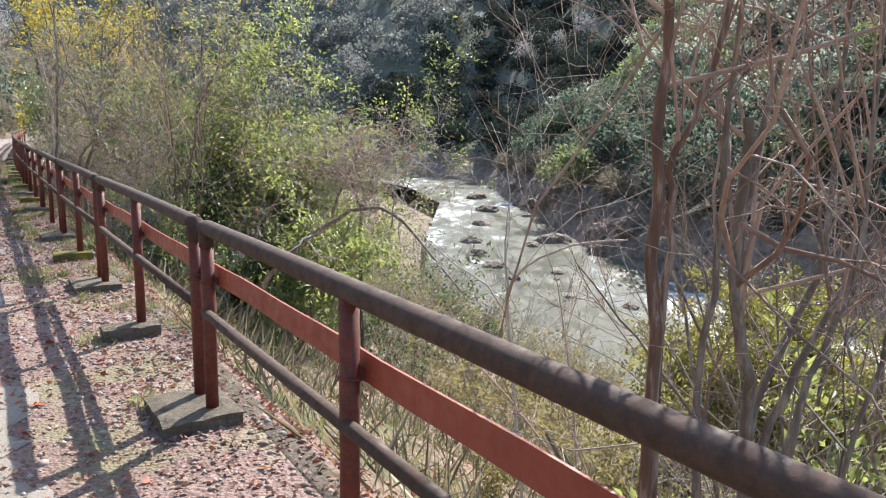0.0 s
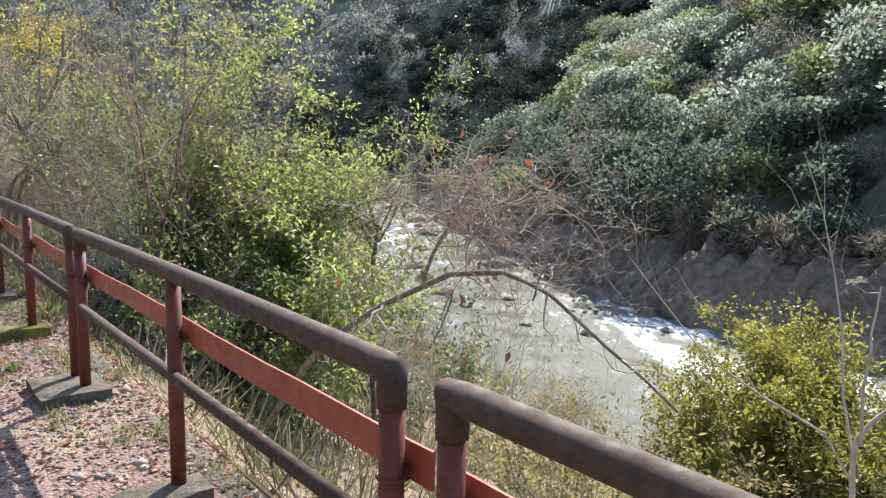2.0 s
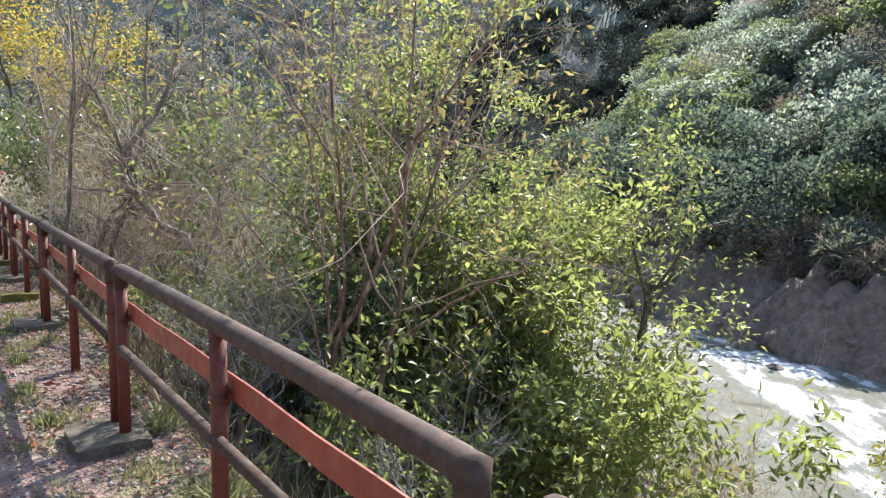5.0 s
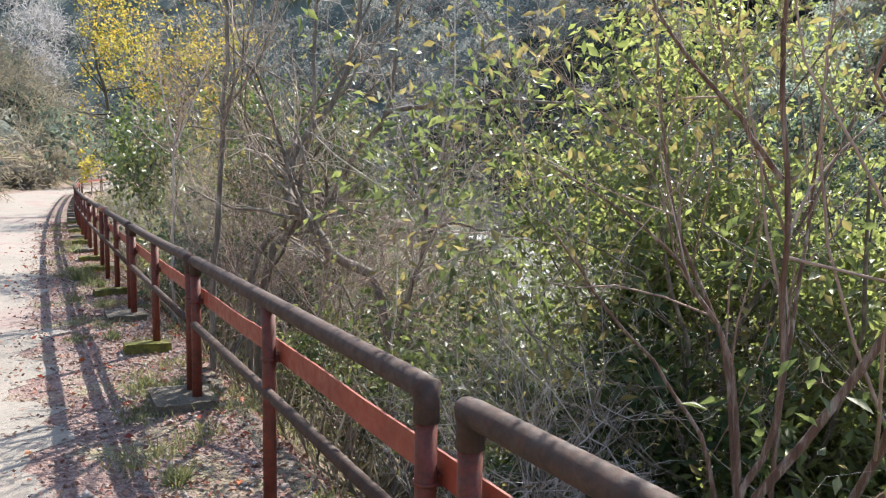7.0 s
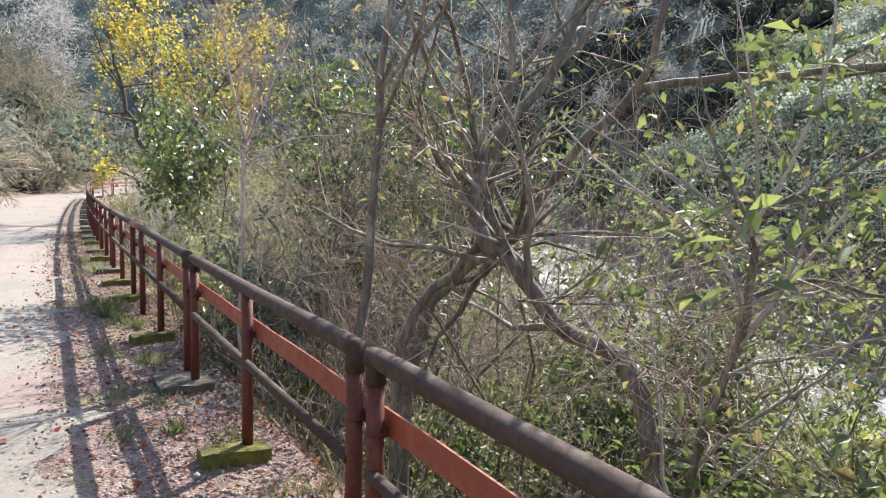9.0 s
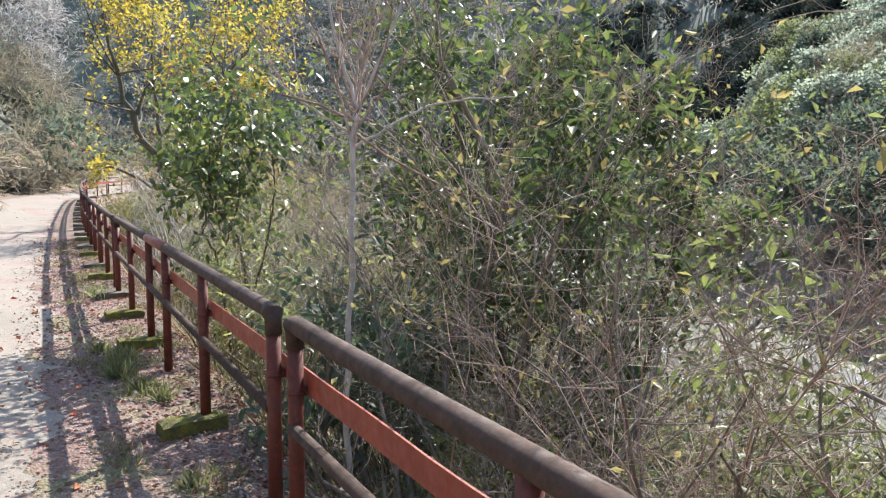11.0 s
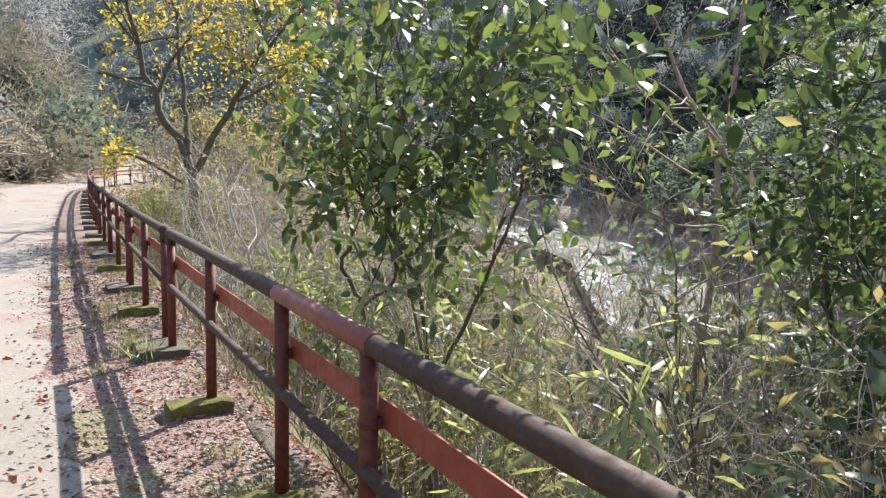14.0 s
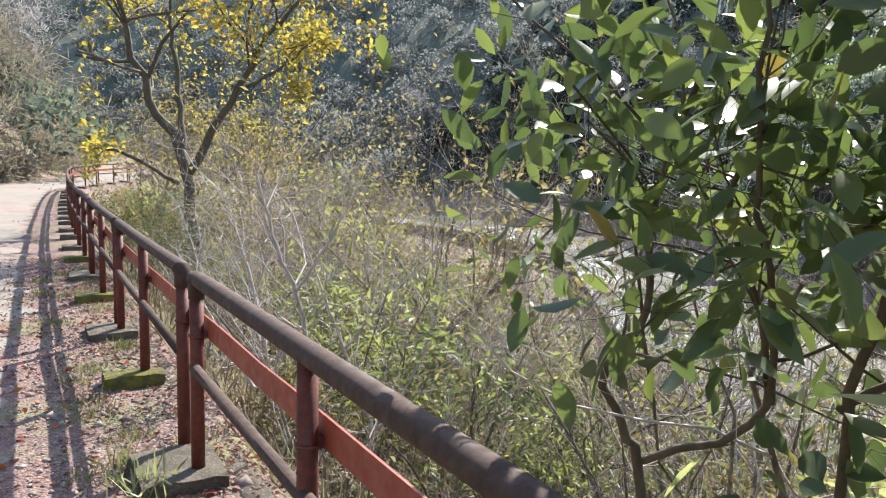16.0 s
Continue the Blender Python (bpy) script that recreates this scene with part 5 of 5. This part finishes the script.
pale_dead = limb_tree("dead_shrub", "bleached dead shrub with crooked branches on the slope", tuple(spot(23.6, 0.9 + float(bend(23.6)))), 272,
                      [([tuple(spot(23.6, 1.1) + Vector(o)) for o in ((0, 0, -0.1), (0.1, -0.1, 0.5), (-0.05, 0.1, 1.0), (-0.3, 0.2, 1.7))], 0.020, 0.007),
                       ([tuple(spot(23.6, 1.1) + Vector(o)) for o in ((0.08, -0.08, 0.4), (0.4, 0.0, 0.8), (0.7, 0.2, 1.4))], 0.014, 0.005),
                       ([tuple(spot(23.6, 1.1) + Vector(o)) for o in ((0, 0, 0.2), (-0.4, 0.3, 0.6), (-0.8, 0.5, 1.2))], 0.014, 0.005)],
                      kids=(9, 6, 3), bark=M_TWIG_PALE, twig=M_TWIG_PALE, wiggle=0.32, spread=1.2, category="shrub")
for i, (a, r, k) in enumerate(((22.6, 1.3, 1.0), (25.0, 1.2, 0.9), (26.4, 2.0, 1.2), (22.0, 2.6, 1.2), (24.4, 2.4, 1.1), (28.0, 1.3, 1.0))):
    p = spot(a, r + float(bend(a)))
    copy_thing(pale_dead, pose(p.x, p.y, p.z, 0, 0, 70 * i + 20) @ Matrix.Scale(k, 4))
# yellow tree
yb = world_xy(33.8, 2.78)


def yt(s, z, d=0.0):
    return (yb[0] + 0.93 * s - 0.36 * d, yb[1] + 0.36 * s + 0.93 * d, z)


limb_tree("yellow_tree", "ivy-clad tree with thinning yellow and orange autumn leaves", foot(*yb), 280,
          [([yt(0.3, ground_z(*yb) - 0.2), yt(0.1, 0.0), yt(-0.1, 1.3), yt(-0.7, 2.5, 0.3), yt(-1.0, 3.4, 0.2), yt(-1.3, 4.6), yt(-1.5, 5.6)], 0.15, 0.025),
           ([yt(0.0, 1.1), yt(0.6, 2.2, -0.6), yt(1.1, 3.1, -1.2), yt(1.7, 4.0, -1.9), yt(2.3, 4.7, -2.5)], 0.09, 0.02),
           ([yt(-0.1, 1.6), yt(-0.2, 3.0, 0.5), yt(-0.3, 4.2, 0.6), yt(-0.4, 5.4, 0.6)], 0.07, 0.02),
           ([yt(-0.2, 0.9), yt(-1.2, 1.5, -0.3), yt(-1.9, 1.55, -0.5)], 0.045, 0.015),
           ([yt(1.0, 2.8, -1.0), yt(1.7, 3.2, -0.8), yt(2.5, 3.9, -0.8)], 0.045, 0.015)],
          kids=(8, 6, 4), bark=M_BARK_DARK, twig=M_TWIG, leaf=M_LEAF_YELLOW, leaf_size=(0.13, 0.08), per_tip=4.0, jitter=0.13, first=0.5, droop=0.3, spread=0.9)
for i, (a, r, h, m_) in enumerate(((40.5, 6.0, 6.2, M_LEAF_YELLOW), (45, 4.5, 4.0, M_LEAF_OLIVE), (42, 9, 5.5, M_LEAF_OLIVE), (52, 9, 6.0, M_LEAF_YELLOW), (30, 5.0, 3.2, M_LEAF_BRIGHT), (36, 3.0, 2.6, M_LEAF_OLIVE))):
    evergreen("thin_tree", "slim tree with sparse yellow-green leaves", tuple(spot(a, r)), 285 + i, h, 0.25, m_, (0.13, 0.08), 3, (7, 6, 4), 1.2, radius=0.05, jitter=0.15)

# brush over the slope: a few kinds, planted many times
rs = np.random.RandomState(300)
kinds = []
for i in range(5):
    kinds.append(bare_shrub("slope_brush", "dry leafless brush on the river slope", foot(3.0 + i, 6.5 + i), 310 + i, 6, 1.7, 0.5, kids=(6, 4), radius=0.010, wiggle=0.22,
                            bark=M_TWIG, twig=(M_TWIG, M_TWIG_RED, M_TWIG_PALE, M_TWIG, M_TWIG_PALE)[i], leaf=(None, M_LEAF_OLIVE, None, M_STRAW, M_LEAF_OLIVE)[i], leaf_size=(0.06, 0.025),
                            per_tip=0.35, group="brush on the slope", joined=True))
for i in range(4):
    kinds.append(evergreen("slope_evergreen", "low leafy shrub on the river slope", foot(5.5 + i, 6.0 + i), 320 + i, 1.5, 0.5, (M_LEAF_BRIGHT, M_LEAF_OLIVE, M_LEAF_DARK, M_LEAF_OLIVE)[i], (0.09, 0.036), 5, (6, 4), 6, radius=0.012, joined=True))
for a in np.arange(16, 46, 2.3):
    for r in np.arange(2.6, 15, 2.5):
        aa, r_ = a + rs.uniform(-0.9, 0.9), float(bend(a)) + r + rs.uniform(-0.9, 0.9)
        p = spot(aa, r_)
        copy_thing(kinds[rs.randint(0, 5)], pose(p.x, p.y, p.z - 0.03, rs.uniform(-8, 8), rs.uniform(-8, 8), rs.uniform(0, 360)) @ Matrix.Scale(min(rs.uniform(1.7, 2.7), 0.55 * (r_ - float(bend(aa)))), 4))
for a in np.arange(-2.5, 46, 1.2):
    for r in np.arange(1.2, 18, 1.8):
        aa, r_ = a + rs.uniform(-0.5, 0.5), bend(a) + r + rs.uniform(-0.7, 0.7)
        if r_ - bend(aa) < (1.7 if aa < 5 else 0.9) or rs.rand() < 0.08 or (aa < 7 and r_ < 5 and rs.rand() < 0.3):
            continue
        k = kinds[rs.randint(0, 5) if rs.rand() < 0.72 else rs.randint(5, 9)]
        p = spot(aa, r_)
        if 0.36 < (p.x + 3.2) / (p.y - 4.9 + 1e-6) < 0.9 and 6.5 < p.y < 16:    # bare stretch of the slope
            continue
        s = rs.uniform(0.6, 1.15) * (0.62 if r_ < 3 and aa < 8 else 1.0) * (1.45 if aa > 8 and r_ > 2 else 1.0)
        s = min(s, 0.55 * (r_ - float(bend(aa))))
        copy_thing(k, pose(p.x, p.y, p.z - 0.03, rs.uniform(-12, 12), rs.uniform(-12, 12), rs.uniform(0, 360)) @ Matrix.Scale(s, 4))

# ---------------------------------------------------------------- ground cover


def blades(name, label, count, a0, a1, r0, r1, length, width, material, seed, upright=1.0, clump=0.0):
    rs = np.random.RandomState(seed)
    a, r = rs.uniform(a0, a1, count), rs.uniform(r0, r1, count)
    if clump:
        ca, cr = rs.uniform(a0, a1, int(clump)), rs.uniform(r0, r1, int(clump))
        k = rs.randint(0, int(clump), count)
        a, r = ca[k] + rs.normal(size=count) * 0.09, cr[k] + rs.normal(size=count) * 0.07
    r = r + bend(a)
    at = np.concatenate([world_xy(a, r), height(a, r)[:, None] - 0.005], 1)
    d = rs.normal(size=(count, 3)) * 0.5 + np.array([0, 0, upright])
    v, f = leaves(rs, at, d, length, width, fold=0.1)
    return tagged(new(name, raw_mesh(name, v, f, material)), label, "grass", kind="stuff")


blades("dry_grass", "dry pale grass stalks and dead stems on the slope", 22000, -3, 36, 0.35, 10, 0.42, 0.006, M_STRAW, 401, 0.9)
blades("slope_grass", "green and yellowing grass on the slope", 15000, -3, 30, 0.3, 12, 0.24, 0.010, M_GRASS, 402, 0.9)
blades("verge_grass", "short patchy grass beside the railing", 9000, 3, 30, -0.55, 0.4, 0.07, 0.007, M_GRASS, 403, 0.8, 100)


def bamboo(x, y, top, lean, seed, count=8):
    rs = np.random.RandomState(seed)
    z0 = ground_z(x, y) - 0.05
    line = smooth_line([(x, y, z0), (x + lean[0] * 0.3, y + lean[1] * 0.3, z0 + (top - z0) * 0.6), (x + lean[0], y + lean[1], top)], 9)
    root = empty("bamboo_grass", (x, y, z0 + 0.05), "bamboo grass stalk with long pale-edged drooping leaves", "bamboo grass", "bamboo grass behind the railing")
    off = np.array([x, y, z0 + 0.05])
    v, f = tubes([(line - off, np.linspace(0.004, 0.002, 9))], 5)
    piece("stalk", raw_mesh("stalk", v, f, M_BAMBOO, True), root)
    k = rs.randint(4, 9, count)
    at = line[k] + rs.normal(size=(count, 3)) * 0.02
    d = rs.normal(size=(count, 3)) * np.array([1, 1, 0.35])
    for q in range(count):
        v, f = leaves(rs, at[q:q + 1] - off, d[q:q + 1], 0.21, 0.026, fold=0.2, droop=0.45, big=True)
        piece("leaf", raw_mesh("leaf", v, f, M_BAMBOO, True), root)


rs = np.random.RandomState(440)
for i in range(52):
    a, r = rs.uniform(16.6, 19.4), rs.uniform(0.5, 1.6)
    p = world_xy(a, r + float(bend(a)))
    bamboo(p[0], p[1], rs.uniform(0.35, 0.95), rs.uniform(-0.25, 0.25, 2) + np.array([0.08, 0.05]), 450 + i, rs.randint(6, 10))
bamboo(-9.5, 17.2, 1.18, (-0.05, -0.1), 490, 9)
bamboo(-9.3, 17.0, 1.25, (0.05, -0.05), 491, 8)


def tuft(a, r, count, length, width, seed, material, label):
    rs = np.random.RandomState(seed)
    aa, r_ = a + rs.normal(size=count) * length * 0.35, bend(a) + r + rs.normal(size=count) * length * 0.3
    at = np.concatenate([world_xy(aa, r_), height(aa, r_)[:, None] - 0.01], 1)
    base = at.mean(0)
    v, f = leaves(rs, at - base, rs.normal(size=(count, 3)) * 0.55 + np.array([0, 0, 0.9]), length, width, fold=0.15, big=True)
    ob = new("grass_tuft", raw_mesh("grass_tuft", v, f, material, True))
    ob.location = base
    return tagged(ob, label, "grass", "grass tufts on the verge")


for i, (a, r, n, ln) in enumerate(((17.2, -0.22, 150, 0.13), (17.6, -0.3, 220, 0.14), (18.0, -0.25, 220, 0.15), (18.5, -0.38, 150, 0.11), (16.9, -0.12, 120, 0.12), (21.35, -0.22, 45, 0.20), (21.75, -0.25, 30, 0.14), (8.6, -0.3, 120, 0.09),
                                   (9.3, -0.35, 120, 0.09), (10.2, -0.3, 140, 0.09), (8.2, 0.22, 120, 0.18), (7.1, 0.2, 120, 0.16), (5.6, -0.25, 90, 0.07), (12.0, -0.2, 90, 0.08), (1.9, -0.25, 40, 0.10), (13.6, -0.25, 110, 0.09), (15.4, -0.2, 90, 0.09))):
    tuft(a, r, n, ln, 0.008 + 0.02 * ln, 430 + i, M_GRASS if i != 5 else M_BAMBOO, "fresh green grass tuft on the verge")


def litter(name, label, count, a0, a1, r0, r1, size, material, seed, wide=0.6, thinning=False):
    rs = np.random.RandomState(seed)
    a, r = rs.uniform(a0, a1, count), rs.uniform(0, 1, count) ** (0.5 if thinning else 1.0)
    patch = 0.5 + 0.5 * wave(a, 4 * r, seed, 1.7)
    keep = rs.uniform(0, 1, count) < 0.35 + 0.65 * patch
    a, r, count = a[keep], r[keep], int(keep.sum())
    r = bend(a) + r0 + (r1 - r0) * r
    at = np.concatenate([world_xy(a, r), height(a, r)[:, None] + np.where(r - bend(a) < -0.8, 0.026, 0.010)[:, None]], 1)
    d = rs.normal(size=(count, 3)) * np.array([1, 1, 0.18])
    v, f = leaves(rs, at, d, size, size * wide, fold=0.15)
    return tagged(new(name, raw_mesh(name, v, f, material)), label, "leaf litter", kind="stuff")


litter("fallen_leaves", "brown and reddish fallen leaves on the gravel verge", 36000, -2, 30, -1.15, 0.5, 0.034, M_LITTER, 410, thinning=True)
litter("edge_leaves", "fallen leaves along the road edge", 450, -2, 30, -2.0, -0.7, 0.034, M_LITTER, 413, thinning=True)
litter("road_leaves", "scattered fallen leaves on the road", 260, -2, 45, -3.6, -0.9, 0.045, M_LITTER, 411)
litter("red_leaves", "large red and orange fallen leaves on the gravel", 420, -2, 30, -1.3, 0.45, 0.062, M_LITTER_RED, 414, 0.7)
litter("slope_leaves", "fallen leaves on the slope", 16000, -2, 26, 0.4, 6, 0.06, M_LITTER, 412)


def gravel(count, a0, a1, r0, r1, seed):
    rs = np.random.RandomState(seed)
    base = np.array([[1, 0, 0], [-1, 0, 0], [0, 1, 0], [0, -1, 0], [0, 0, 1], [0, 0, -0.6]], float)
    tri = np.array([[0, 2, 4], [2, 1, 4], [1, 3, 4], [3, 0, 4], [2, 0, 5], [1, 2, 5], [3, 1, 5], [0, 3, 5]])
    a = rs.uniform(a0, a1, count)
    r = bend(a) + r0 + (r1 - r0) * rs.uniform(0, 1, count) ** 0.6
    at = np.concatenate([world_xy(a, r), height(a, r)[:, None] + 0.002], 1)
    s = rs.gamma(2.2, 0.0042, count)[:, None, None] + 0.003
    v = at[:, None] + base[None] * s * rs.uniform(0.6, 1.3, (count, 6, 3)) * np.array([1, 1, 0.7])
    f = (tri[None] + (np.arange(count) * 6)[:, None, None]).reshape(-1, 3)
    tagged(new("gravel", raw_mesh("gravel", v.reshape(-1, 3), f, M_STONE)), "loose pinkish-grey gravel on the verge", "gravel", kind="stuff")


M_STONE = leafy("gravel_stones", [(0.0, (0.14, 0.105, 0.09)), (0.5, (0.25, 0.195, 0.17)), (1.0, (0.40, 0.355, 0.32))], 0.9, 0.0)
gravel(9000, -1.5, 26, -1.05, 0.25, 420)

# far roadside sign post
sp = world_xy(74, bend(74) - 4.2)
sz = ground_z(*sp)
sign = empty("marker_post", (sp[0], sp[1], sz), "small white roadside marker on a thin post", "marker post")
pipe_part("post", [(0, 0, -0.1), (0, 0, 0.6), (0, 0, 1.2)], 0.05, M_SIGN, sign)
bm = bmesh.new()
box(bm, -0.16, 0.16, -0.06, -0.04, 0.85, 1.5)
bmesh.ops.bevel(bm, geom=bm.edges[:], offset=0.008, segments=1, affect="EDGES")
part("plate", bm, M_SIGN, sign)
